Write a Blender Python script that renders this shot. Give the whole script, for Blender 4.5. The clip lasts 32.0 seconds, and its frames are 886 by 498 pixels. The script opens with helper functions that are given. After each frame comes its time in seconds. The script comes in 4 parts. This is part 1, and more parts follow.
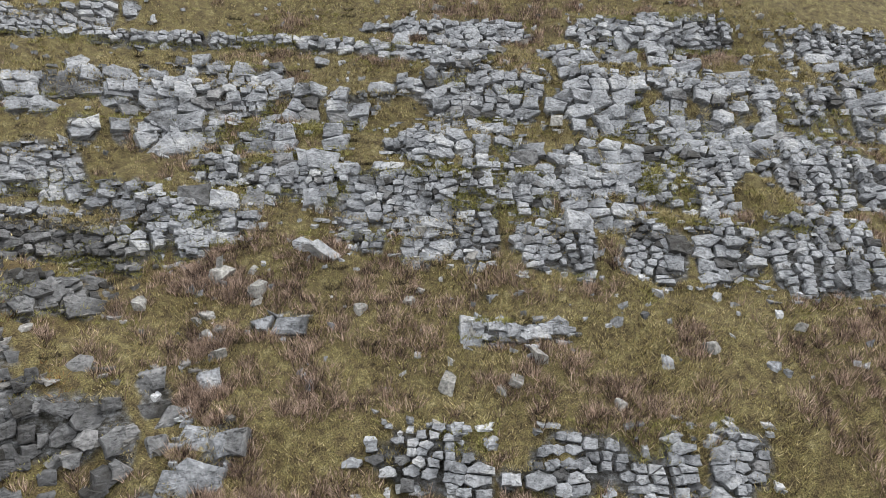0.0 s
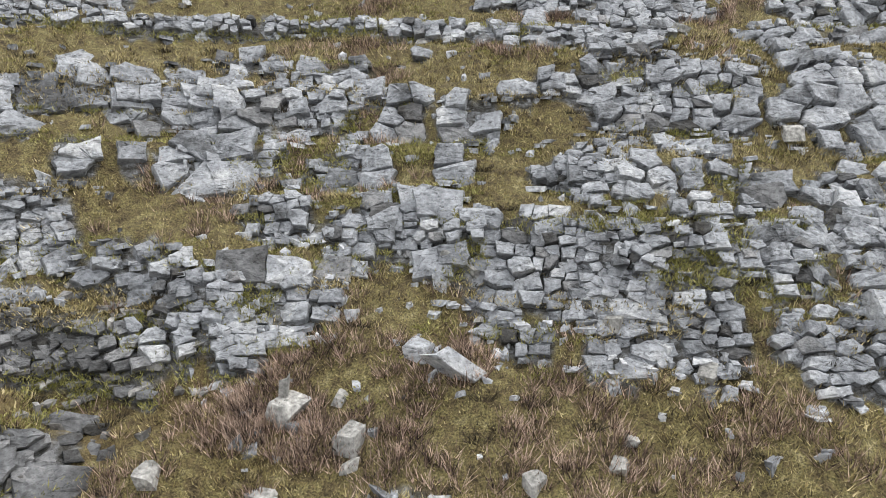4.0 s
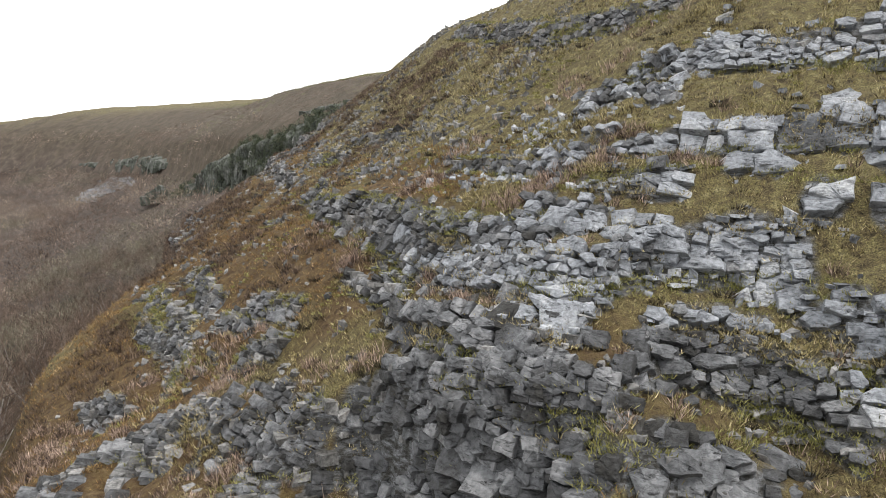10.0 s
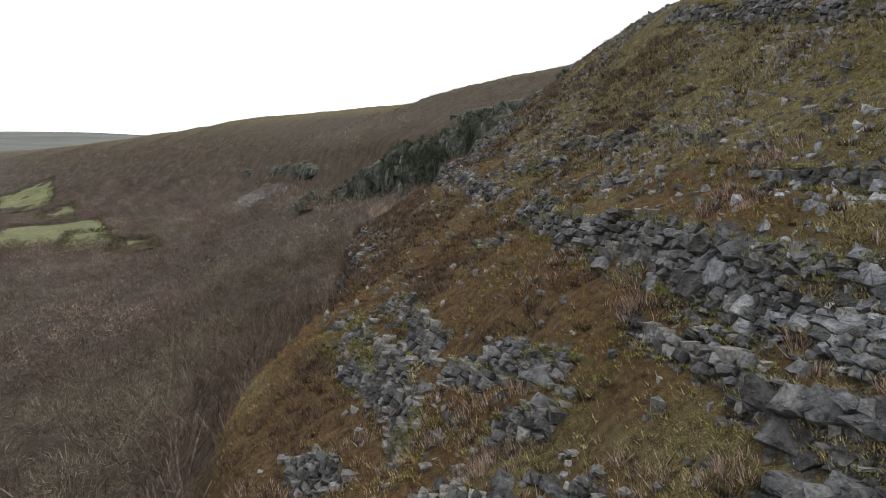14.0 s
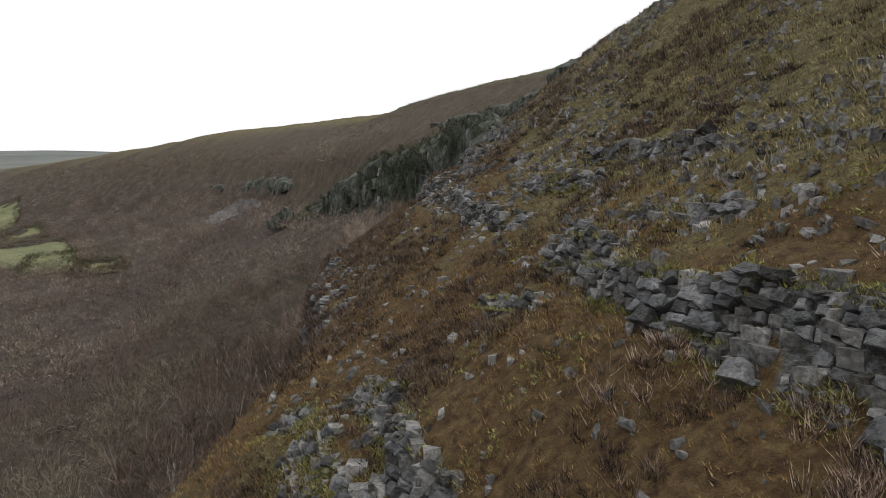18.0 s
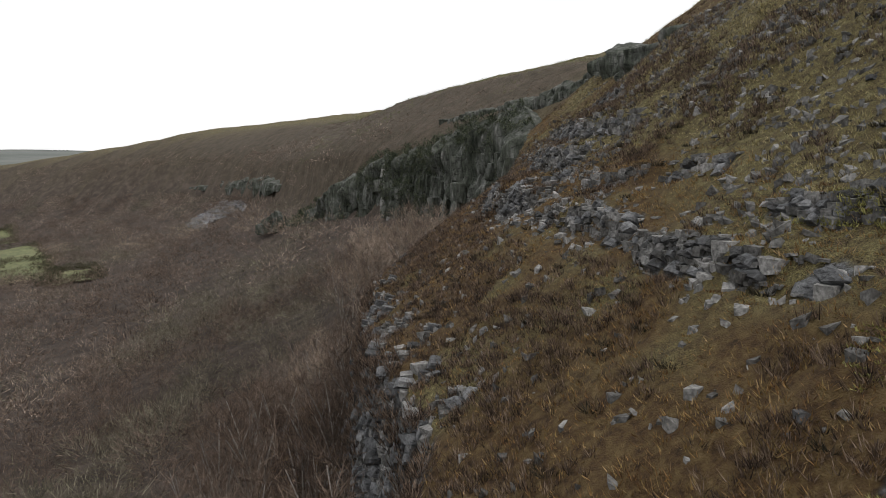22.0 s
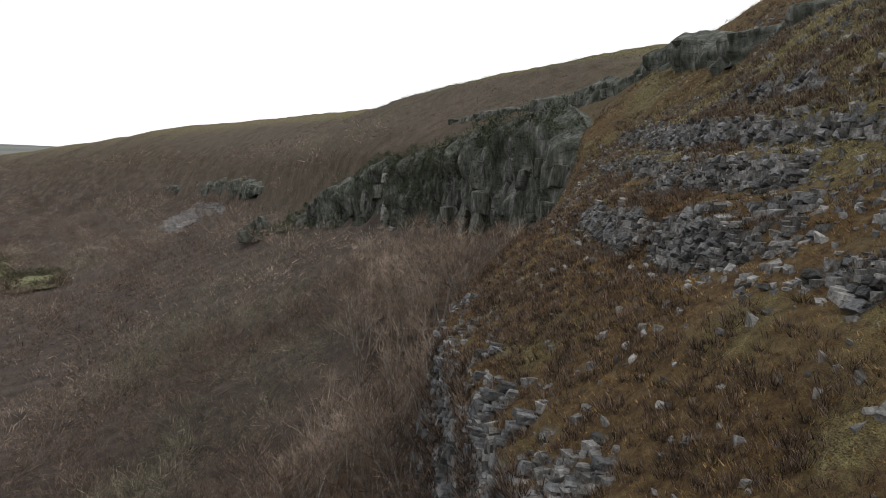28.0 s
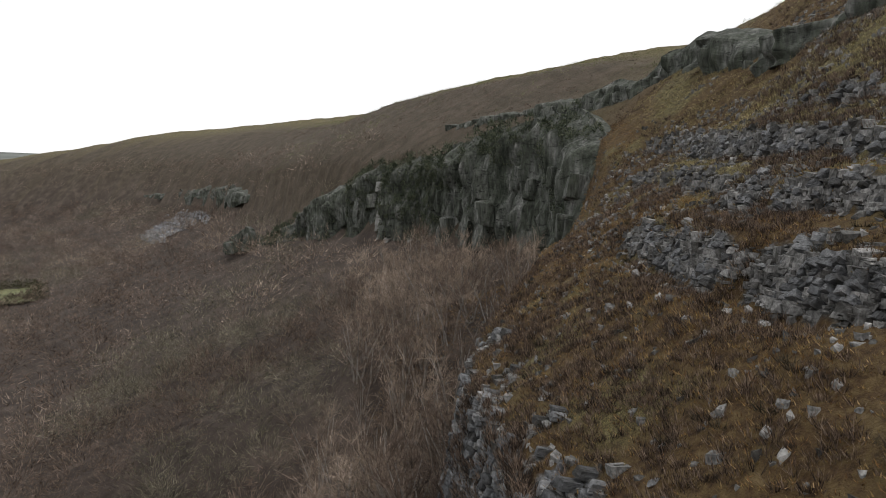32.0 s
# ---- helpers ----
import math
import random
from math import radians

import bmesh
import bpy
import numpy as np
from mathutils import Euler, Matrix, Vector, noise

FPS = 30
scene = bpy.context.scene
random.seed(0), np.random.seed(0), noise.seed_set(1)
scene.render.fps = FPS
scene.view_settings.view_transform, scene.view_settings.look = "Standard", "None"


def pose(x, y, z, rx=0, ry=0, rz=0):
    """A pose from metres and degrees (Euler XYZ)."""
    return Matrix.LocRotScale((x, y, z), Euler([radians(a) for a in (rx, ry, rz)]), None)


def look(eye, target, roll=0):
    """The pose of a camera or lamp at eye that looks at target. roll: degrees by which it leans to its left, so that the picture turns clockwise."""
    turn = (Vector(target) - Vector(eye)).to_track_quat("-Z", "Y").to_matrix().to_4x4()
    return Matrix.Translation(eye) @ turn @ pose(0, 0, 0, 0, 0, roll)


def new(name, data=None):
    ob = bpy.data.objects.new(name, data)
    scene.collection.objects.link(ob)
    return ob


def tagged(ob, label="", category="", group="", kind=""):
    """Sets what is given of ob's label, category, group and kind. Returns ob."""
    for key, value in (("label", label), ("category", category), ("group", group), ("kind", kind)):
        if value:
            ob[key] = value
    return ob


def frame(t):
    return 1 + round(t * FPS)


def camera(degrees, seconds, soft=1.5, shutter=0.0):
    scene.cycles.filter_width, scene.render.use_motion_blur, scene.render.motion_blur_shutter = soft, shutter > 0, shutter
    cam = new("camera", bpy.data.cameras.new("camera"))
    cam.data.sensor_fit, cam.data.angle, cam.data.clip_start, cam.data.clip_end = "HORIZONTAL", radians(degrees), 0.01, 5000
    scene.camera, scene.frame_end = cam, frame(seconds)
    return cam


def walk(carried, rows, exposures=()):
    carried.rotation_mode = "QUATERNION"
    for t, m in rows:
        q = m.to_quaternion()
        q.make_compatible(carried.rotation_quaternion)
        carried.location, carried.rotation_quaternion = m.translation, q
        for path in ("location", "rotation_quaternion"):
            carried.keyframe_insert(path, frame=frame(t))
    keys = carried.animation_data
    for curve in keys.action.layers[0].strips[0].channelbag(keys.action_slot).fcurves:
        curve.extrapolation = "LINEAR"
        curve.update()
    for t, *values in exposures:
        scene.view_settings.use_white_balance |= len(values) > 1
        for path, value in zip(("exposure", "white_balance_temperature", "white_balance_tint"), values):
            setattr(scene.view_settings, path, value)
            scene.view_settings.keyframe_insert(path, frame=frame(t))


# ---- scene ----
# ---- camera ----
PATH = [
    (0.0, -0.00, 0.00, 0.00, 69.77, -9.53, 0.12),
    (0.5, 1.22, 1.47, 0.04, 69.93, -9.63, 0.17),
    (1.0, 2.65, 3.05, 0.09, 69.51, -9.49, -0.27),
    (1.5, 3.84, 4.30, 0.15, 69.36, -9.41, -0.54),
    (2.0, 4.75, 5.07, 0.22, 69.22, -9.37, -0.73),
    (2.5, 5.45, 5.54, 0.30, 69.11, -9.44, -0.76),
    (4.5, 6.78, 5.33, 0.46, 63.52, -8.98, -0.67),
    (5.0, 6.77, 5.27, 0.53, 60.50, -8.86, -0.36),
    (5.5, 6.73, 5.24, 0.58, 57.34, -8.79, -0.20),
    (6.0, 6.65, 5.28, 0.57, 53.24, -8.49, -0.08),
    (6.5, 6.58, 5.37, 0.52, 48.44, -8.06, 0.02),
    (7.0, 6.55, 5.47, 0.51, 43.82, -7.72, 0.16),
    (7.5, 6.54, 5.56, 0.47, 39.09, -7.31, 0.26),
    (8.0, 6.56, 5.59, 0.44, 33.87, -6.99, 0.38),
    (8.5, 6.59, 5.60, 0.43, 28.28, -6.73, 0.56),
    (9.0, 6.61, 5.61, 0.44, 22.58, -6.58, 0.79),
    (9.5, 6.61, 5.61, 0.43, 16.84, -6.47, 0.92),
    (10.0, 6.62, 5.62, 0.42, 10.96, -6.23, 1.22),
    (10.5, 6.61, 5.64, 0.37, 5.60, -6.20, 1.57),
    (11.0, 6.44, 5.96, 0.36, 1.48, -6.18, 1.95),
    (11.5, 6.08, 6.44, 0.37, 0.05, -6.14, 1.94),
    (12.0, 5.61, 7.09, 0.40, -0.21, -6.20, 1.84),
    (12.5, 5.04, 7.85, 0.46, -0.13, -6.22, 1.62),
    (13.0, 4.44, 8.73, 0.51, -0.00, -6.23, 1.40),
    (13.5, 3.90, 9.78, 0.58, 0.14, -6.19, 1.04),
    (14.0, 3.54, 10.84, 0.65, 0.27, -6.18, 0.63),
    (14.5, 3.30, 11.87, 0.71, 0.41, -6.12, 0.30),
    (16.5, 3.34, 15.72, 0.88, 1.20, -5.74, -0.74),
    (17.0, 3.48, 17.03, 0.91, 1.45, -5.56, -0.80),
    (17.5, 3.49, 18.27, 0.96, 1.62, -5.43, -0.71),
    (18.0, 3.31, 19.36, 1.02, 1.77, -5.39, -0.70),
    (18.5, 3.02, 20.54, 1.09, 1.95, -5.39, -0.55),
    (19.0, 2.51, 21.92, 1.18, 2.18, -5.45, -0.67),
    (19.5, 2.00, 23.17, 1.23, 2.37, -5.46, -0.66),
    (20.0, 1.45, 24.41, 1.30, 2.57, -5.46, -0.60),
    (20.5, 0.93, 25.60, 1.35, 2.76, -5.47, -0.53),
    (21.0, 0.31, 27.00, 1.42, 2.96, -5.52, -0.58),
    (21.5, -0.27, 28.36, 1.49, 3.18, -5.53, -0.64),
    (22.0, -0.75, 29.78, 1.54, 3.38, -5.50, -0.79),
    (22.5, -1.16, 31.29, 1.63, 3.63, -5.47, -0.89),
    (23.0, -1.36, 32.70, 1.68, 3.87, -5.40, -0.99),
    (23.5, -1.41, 34.09, 1.76, 4.12, -5.27, -1.19),
    (24.0, -1.37, 35.37, 1.84, 4.36, -5.19, -1.07),
    (24.5, -1.36, 36.54, 1.90, 4.54, -5.19, -0.91),
    (26.5, -3.17, 39.36, 2.13, 5.26, -5.37, -0.05),
    (27.0, -3.78, 39.86, 2.12, 5.39, -5.36, -0.01),
    (27.5, -4.31, 40.28, 2.12, 5.49, -5.37, 0.06),
    (28.0, -4.77, 40.68, 2.15, 5.61, -5.34, 0.13),
    (28.5, -5.11, 41.05, 2.17, 5.71, -5.30, 0.11),
    (29.0, -5.37, 41.40, 2.21, 5.84, -5.25, 0.11),
    (29.5, -5.53, 41.75, 2.29, 5.97, -5.21, -0.00),
    (30.0, -5.64, 42.24, 2.37, 6.09, -5.18, -0.09),
    (30.5, -5.66, 42.86, 2.41, 6.27, -5.07, -0.16),
    (31.0, -5.64, 43.61, 2.47, 6.44, -5.00, -0.19),
    (31.5, -5.68, 44.41, 2.52, 6.58, -4.95, -0.22),
    (32.0, -5.81, 45.27, 2.57, 6.76, -4.90, -0.14),
]


def aim(x, y, z, yaw, pitch, roll):
    a, b = radians(yaw), radians(pitch)
    e = Vector((x, y, z))
    return look(e, e + Vector((math.sin(a) * math.cos(b), math.cos(a) * math.cos(b), math.sin(b))), roll)


cam = camera(64.41, 32.0, soft=0.55)
walk(cam, [(r[0], aim(*r[1:])) for r in PATH],
     [(0, -0.28), (2, -0.12), (7, -0.12), (8.5, -0.08), (11, -0.64), (13, -1.08), (19, -1.32), (32, -1.28)])

# ---- light ----
SUN_AZ, SUN_EL = 140.0, 56.0      # compass angle from +y towards +x, height
world = bpy.data.worlds.new("sky")
scene.world = world
world.use_nodes = True
wn = world.node_tree.nodes
sky = wn.new("ShaderNodeTexSky")
sky.sky_type = "NISHITA"
sky.sun_disc = False
sky.sun_elevation = radians(SUN_EL)
sky.sun_rotation = radians(SUN_AZ)
sky.air_density, sky.dust_density, sky.ozone_density = 1.0, 4.0, 1.0
# a thin bright overcast lies over the blue
veil = wn.new("ShaderNodeMix")
veil.data_type = "RGBA"
veil.inputs[0].default_value = 0.85
veil.inputs[7].default_value = (21, 21, 20.9, 1)
world.node_tree.links.new(sky.outputs["Color"], veil.inputs[6])
world.node_tree.links.new(veil.outputs[2], wn["Background"].inputs["Color"])
wn["Background"].inputs["Strength"].default_value = 0.14
sun = new("sun", bpy.data.lights.new("sun", "SUN"))
sun.data.energy, sun.data.angle, sun.data.color = 2.3, radians(10), (1.0, 0.96, 0.9)
a, b = radians(SUN_AZ), radians(SUN_EL)
sun.matrix_world = look((0, 0, 60), (-math.sin(a) * math.cos(b), -math.cos(a) * math.cos(b), 60 - math.sin(b)))

# ---- the hill: plan of its contour and its profile ----
CONTOUR = [(70, -80), (46, -36), (29, -9), (23.8, 3.9), (21.6, 9.3), (18.9, 15.6), (13.5, 19.7), (11.5, 23.5), (10.8, 27.3), (8.5, 32.5),
           (7.6, 37.6), (5.5, 45.5), (3.6, 52.4), (3.2, 61.5), (3.3, 69.5), (4.1, 77), (6.0, 84.5), (8.3, 91.5), (9.6, 98), (9.0, 106),
           (5.5, 117), (-2.7, 137), (-13, 160), (-30, 200), (-58, 262), (-120, 340), (-230, 415), (-420, 515), (-800, 695)]


def catmull(pts, per=24):
    p = np.array(pts, float)
    p = np.vstack([2 * p[0] - p[1], p, 2 * p[-1] - p[-2]])
    t = np.linspace(0, 1, per, endpoint=False)[:, None]
    out = []
    for i in range(1, len(p) - 2):
        a, b, c, d = p[i - 1], p[i], p[i + 1], p[i + 2]
        out.append(0.5 * (2 * b + (c - a) * t + (2 * a - 5 * b + 4 * c - d) * t ** 2 + (3 * b - a - 3 * c + d) * t ** 3))
    return np.vstack(out + [p[-2:-1]])


CURVE = catmull(CONTOUR)
CDIR = np.gradient(CURVE, axis=0)
CDIR /= np.linalg.norm(CDIR, axis=1)[:, None]
ARC = np.concatenate([[0], np.cumsum(np.linalg.norm(np.diff(CURVE, axis=0), axis=1))])


def across(x, y):
    """Distance uphill of the contour, and the contour's own y there."""
    x, y = np.asarray(x, float).ravel(), np.asarray(y, float).ravel()
    s, v = np.empty(len(x)), np.empty(len(x))
    for k in range(0, len(x), 20000):
        q = np.stack([x[k:k + 20000], y[k:k + 20000]], 1)
        d2 = ((q[:, None] - CURVE[None]) ** 2).sum(2)
        w = np.exp(-(d2 - d2.min(1)[:, None]) / (2.0 + 0.25 * d2.min(1)[:, None]))
        w /= w.sum(1)[:, None]
        c, n = w @ CURVE, w @ np.stack([CDIR[:, 1], -CDIR[:, 0]], 1)
        n /= np.linalg.norm(n, axis=1)[:, None] + 1e-9
        s[k:k + 20000] = ((q - c) * n).sum(1)
        v[k:k + 20000] = c[:, 1]
    return s, v


def value_noise(x, y, seed=0):
    xi, yi = np.floor(x).astype(int), np.floor(y).astype(int)
    fx, fy = x - xi, y - yi
    fx, fy = fx * fx * (3 - 2 * fx), fy * fy * (3 - 2 * fy)

    def h(i, j):
        n = (i * 374761393 + j * 668265263 + seed * 974711) & 0x7FFFFFFF
        n = ((n ^ (n >> 13)) * 1274126177) & 0x7FFFFFFF
        return ((n ^ (n >> 16)) & 0xFFFF) / 32767.5 - 1
    return (h(xi, yi) * (1 - fx) + h(xi + 1, yi) * fx) * (1 - fy) + (h(xi, yi + 1) * (1 - fx) + h(xi + 1, yi + 1) * fx) * fy


def fbm(x, y, seed=0, octaves=4):
    return sum(value_noise(x * 2 ** o, y * 2 ** o, seed + o) / 2 ** o for o in range(octaves))


def smooth(a, b, x):
    t = np.clip((x - a) / (b - a), 0, 1)
    return t * t * (3 - 2 * t)


# ---- limestone ledges in the plan: half height, then contour y and height along each ----
LEDGES_SOUTH = [
    (0.57, (-8.3, 3.2), (-4.0, 3.3)), (0.92, (-6.2, 0.6), (-1.8, 0.6), (1.0, 0.8)), (0.29, (-6.1, 2.3), (-2.8, 2.5)),
    (0.92, (-4.4, -1.5), (-1.7, -1.3)), (0.88, (-2.8, -3.4), (-0.6, -3.3)), (0.59, (-2.5, 3.8), (0.3, 3.8)), (0.51, (-1.1, 3.7), (3.1, 3.8)),
    (0.25, (-0.6, 2.7), (4.2, 2.8)), (0.62, (-0.4, -1.0), (1.2, -0.8)), (0.67, (0.0, -3.4), (3.0, -3.3)), (0.47, (0.1, -2.0), (2.5, -1.8)),
    (0.55, (1.5, -6.9), (2.8, -6.9)), (0.33, (1.6, -0.7), (3.8, -0.6)), (0.87, (1.8, 1.0), (4.3, 1.1)), (0.25, (2.1, -1.6), (5.5, -1.5)),
    (0.34, (2.8, -2.4), (5.6, -2.3)), (0.44, (3.4, -6.7), (4.9, -6.8), (6.2, -6.8)), (0.61, (4.4, -3.2), (6.0, -3.1)),
]
LEDGES_BAY = [
    (0.81, (5.0, 1.1), (6.9, 1.3), (8.5, 1.3)), (0.44, (5.3, -0.7), (7.2, -0.5), (8.3, -0.5)), (0.67, (5.5, -1.9), (6.2, -1.8)),
    (0.22, (5.5, -4.9), (6.2, -4.9)), (0.13, (5.5, -4.8), (7.7, -4.8)), (0.2, (6.3, -7.0), (6.8, -7.1)), (0.17, (6.5, 0.2), (7.9, 0.3)),
    (0.22, (6.6, 2.7), (8.4, 2.8), (11.4, 3.1), (14.3, 3.4)), (0.33, (6.7, -1.7), (8.1, -1.6)), (1.01, (6.9, -2.3), (7.9, -2.5), (8.7, -2.4)),
    (0.16, (6.9, -4.8), (7.9, -4.8)), (0.45, (7.7, -6.9), (8.5, -6.9), (9.5, -6.8)), (0.66, (8.2, -2.0), (9.7, -2.1), (11.6, -2.0)),
    (0.27, (8.4, -0.5), (9.4, -0.4)), (0.38, (8.4, -3.0), (10.3, -3.0)),
]
LEDGES_MIDDLE = [
    (0.51, (9.5, 0.7), (11.5, 0.7), (13.1, 1.0), (14.8, 1.0), (16.1, 1.1), (17.1, 1.1)),
    (0.39, (11.1, -0.2), (13.5, -0.2), (15.6, -0.1), (16.6, -0.0), (17.8, 0.0)), (0.26, (11.1, -0.8), (12.8, -1.0)),
    (0.12, (11.3, -4.8), (12.3, -4.8)), (0.51, (11.5, -1.4), (13.9, -1.6)), (0.33, (12.0, -6.7), (14.5, -6.4)),
    (0.32, (13.0, 1.8), (15.6, 2.0), (16.9, 1.7), (18.0, 1.7)), (0.48, (13.4, -2.5), (15.4, -2.5), (17.2, -2.4)), (0.42, (14.5, -1.1), (15.3, -1.1)),
    (0.23, (15.0, 3.3), (17.3, 3.3)), (0.49, (15.3, -3.0), (17.9, -3.2)), (0.38, (16.5, 4.5), (17.8, 3.8), (23.3, 3.5)),
]
LEDGES_BEND = [
    (0.28, (16.6, 1.4), (17.9, 1.5), (20.0, 1.3)), (0.46, (16.7, -2.1), (18.0, -2.0)), (0.48, (16.9, -6.0), (18.7, -5.8)),
    (0.19, (17.8, 0.9), (18.5, 0.9)), (0.44, (17.8, -1.1), (18.2, -1.1)), (0.61, (17.9, -1.2), (18.6, -1.0)), (0.55, (17.9, -3.0), (18.8, -2.7)),
    (0.37, (18.0, -4.2), (18.9, -3.7)), (0.34, (18.0, -4.1), (18.5, -4.0)), (0.37, (18.0, -3.2), (18.5, -3.1)), (0.39, (18.3, -2.6), (18.8, -2.5)),
    (0.37, (18.5, -3.8), (19.1, -3.6)),
]
LEDGES_CORNER = [
    (0.44, (18.7, -1.2), (19.5, -1.1)), (0.23, (19.2, 0.4), (20.9, 0.4)), (0.43, (19.4, -3.1), (19.8, -3.1)), (0.46, (19.6, -1.7), (20.6, -1.7)),
    (0.55, (19.7, -2.3), (20.2, -2.3)), (0.57, (19.7, -4.8), (20.0, -4.4), (20.5, -4.3)), (0.45, (20.1, -2.6), (20.4, -2.8)),
    (0.31, (20.5, -2.7), (21.2, -2.7), (22.9, -3.0)), (0.51, (20.8, -1.1), (23.0, -1.3), (26.0, -1.2)), (0.33, (20.8, -1.6), (22.6, -1.9)),
    (0.18, (22.2, 0.6), (27.1, 0.7)), (0.68, (22.3, -5.4), (24.2, -5.3)),
]
LEDGES_SPUR = [
    (0.19, (23.3, -2.7), (25.7, -2.5)), (0.55, (23.7, -1.6), (26.6, -1.2), (30.5, -1.0)), (0.5, (23.7, -6.0), (26.0, -6.3)),
    (0.48, (24.3, -6.2), (26.2, -6.6)), (0.3, (25.3, -4.4), (28.2, -5.0)), (0.42, (26.3, 5.9), (34.0, 6.2)), (0.24, (27.4, -3.6), (31.3, -4.6)),
    (0.29, (27.5, -3.6), (30.3, -3.8)), (0.54, (29.6, -5.9), (33.0, -5.5), (37.8, -5.2)), (0.31, (30.4, -1.0), (31.6, -0.9), (33.1, -0.9)),
    (0.43, (31.1, -7.2), (32.6, -7.6)), (0.13, (31.8, 0.5), (35.7, 0.2)), (0.45, (32.3, -4.5), (34.6, -4.3)),
    (0.38, (33.1, -0.9), (34.6, -0.8), (37.4, -0.5)), (0.4, (33.5, 6.5), (46.1, 9.0)), (0.25, (34.0, -0.4), (36.2, -0.6)),
]
LEDGES_NORTH = [
    (0.1, (34.3, -1.6), (37.5, -2.0)), (0.33, (35.5, -3.9), (37.8, -4.3), (39.6, -5.4)), (0.24, (36.2, 1.9), (40.9, 1.9)),
    (0.23, (39.4, 1.0), (43.5, 1.0)), (0.24, (40.8, -0.2), (45.8, -0.1)), (0.26, (44.6, -0.1), (47.0, -0.1)), (0.2, (46.8, 1.9), (53.7, 1.4)),
    (0.32, (47.5, 0.2), (49.9, 0.4), (53.6, 0.4)), (0.32, (55.4, 1.0), (58.2, 0.4)), (0.36, (56.1, 3.6), (87.1, 5.2)),
    (0.28, (56.6, 1.7), (60.6, 0.9)),
]
LEDGES_FAR = [
    (0.42, (57.6, 0.6), (70.5, 0.6)), (0.46, (58.2, 0.4), (62.5, 0.6), (71.8, 0.8)), (0.28, (58.3, 2.6), (68.4, 2.1)),
    (0.32, (58.9, 2.4), (83.5, 3.2)), (0.23, (62.2, 5.5), (71.1, 5.9)), (0.3, (68.1, 4.2), (79.5, 4.3)),
]
LEDGES = LEDGES_SOUTH + LEDGES_BAY + LEDGES_MIDDLE + LEDGES_BEND + LEDGES_CORNER + LEDGES_SPUR + LEDGES_NORTH + LEDGES_FAR


def terraces(z, v):
    """How far each ledge lifts the slope above it and drops it below, so that its face stands steep."""
    add = np.zeros_like(z)
    for h, *line in LEDGES:
        v0, v1 = line[0][0], line[-1][0]
        k = np.where((v > v0 - 0.6) & (v < v1 + 0.6))[0]
        if not len(k):
            continue
        u = (z[k] - np.interp(v[k], [p[0] for p in line], [p[1] for p in line])) / (1.15 * h)
        add[k] += smooth(v0 - 0.6, v0 + 0.3, v[k]) * (1 - smooth(v1 - 0.3, v1 + 0.6, v[k])) * 1.25 * h * u * np.exp(-u * u)
    return np.clip(add, -0.42, 0.42)


# swells and hollows of the slope: plan place, height, radius
SWELLS = [
    (17.0, 89.1, -1.4, 7.0), (14.5, 17.2, -1.5, 2.2), (6.0, 21.8, -1.1, 3.5), (-3.0, 136.0, 0.8, 5.5), (2.7, 87.9, 1.8, 5.5), (2.7, 27.6, -0.85, 3.5),
    (25.2, 9.1, 0.7, 3.5), (15.3, 10.8, -0.45, 5.5), (11.0, 15.8, 0.7, 2.2), (13.5, 15.0, -0.7, 2.2), (11.3, 84.2, -0.8, 5.5), (-0.8, 31.4, -0.7, 3.5),
    (7.1, 117.2, 0.6, 9.0), (-2.5, 60.9, 0.4, 2.2), (7.2, 62.2, 0.4, 2.2), (11.6, 25.7, 0.3, 5.5),
]


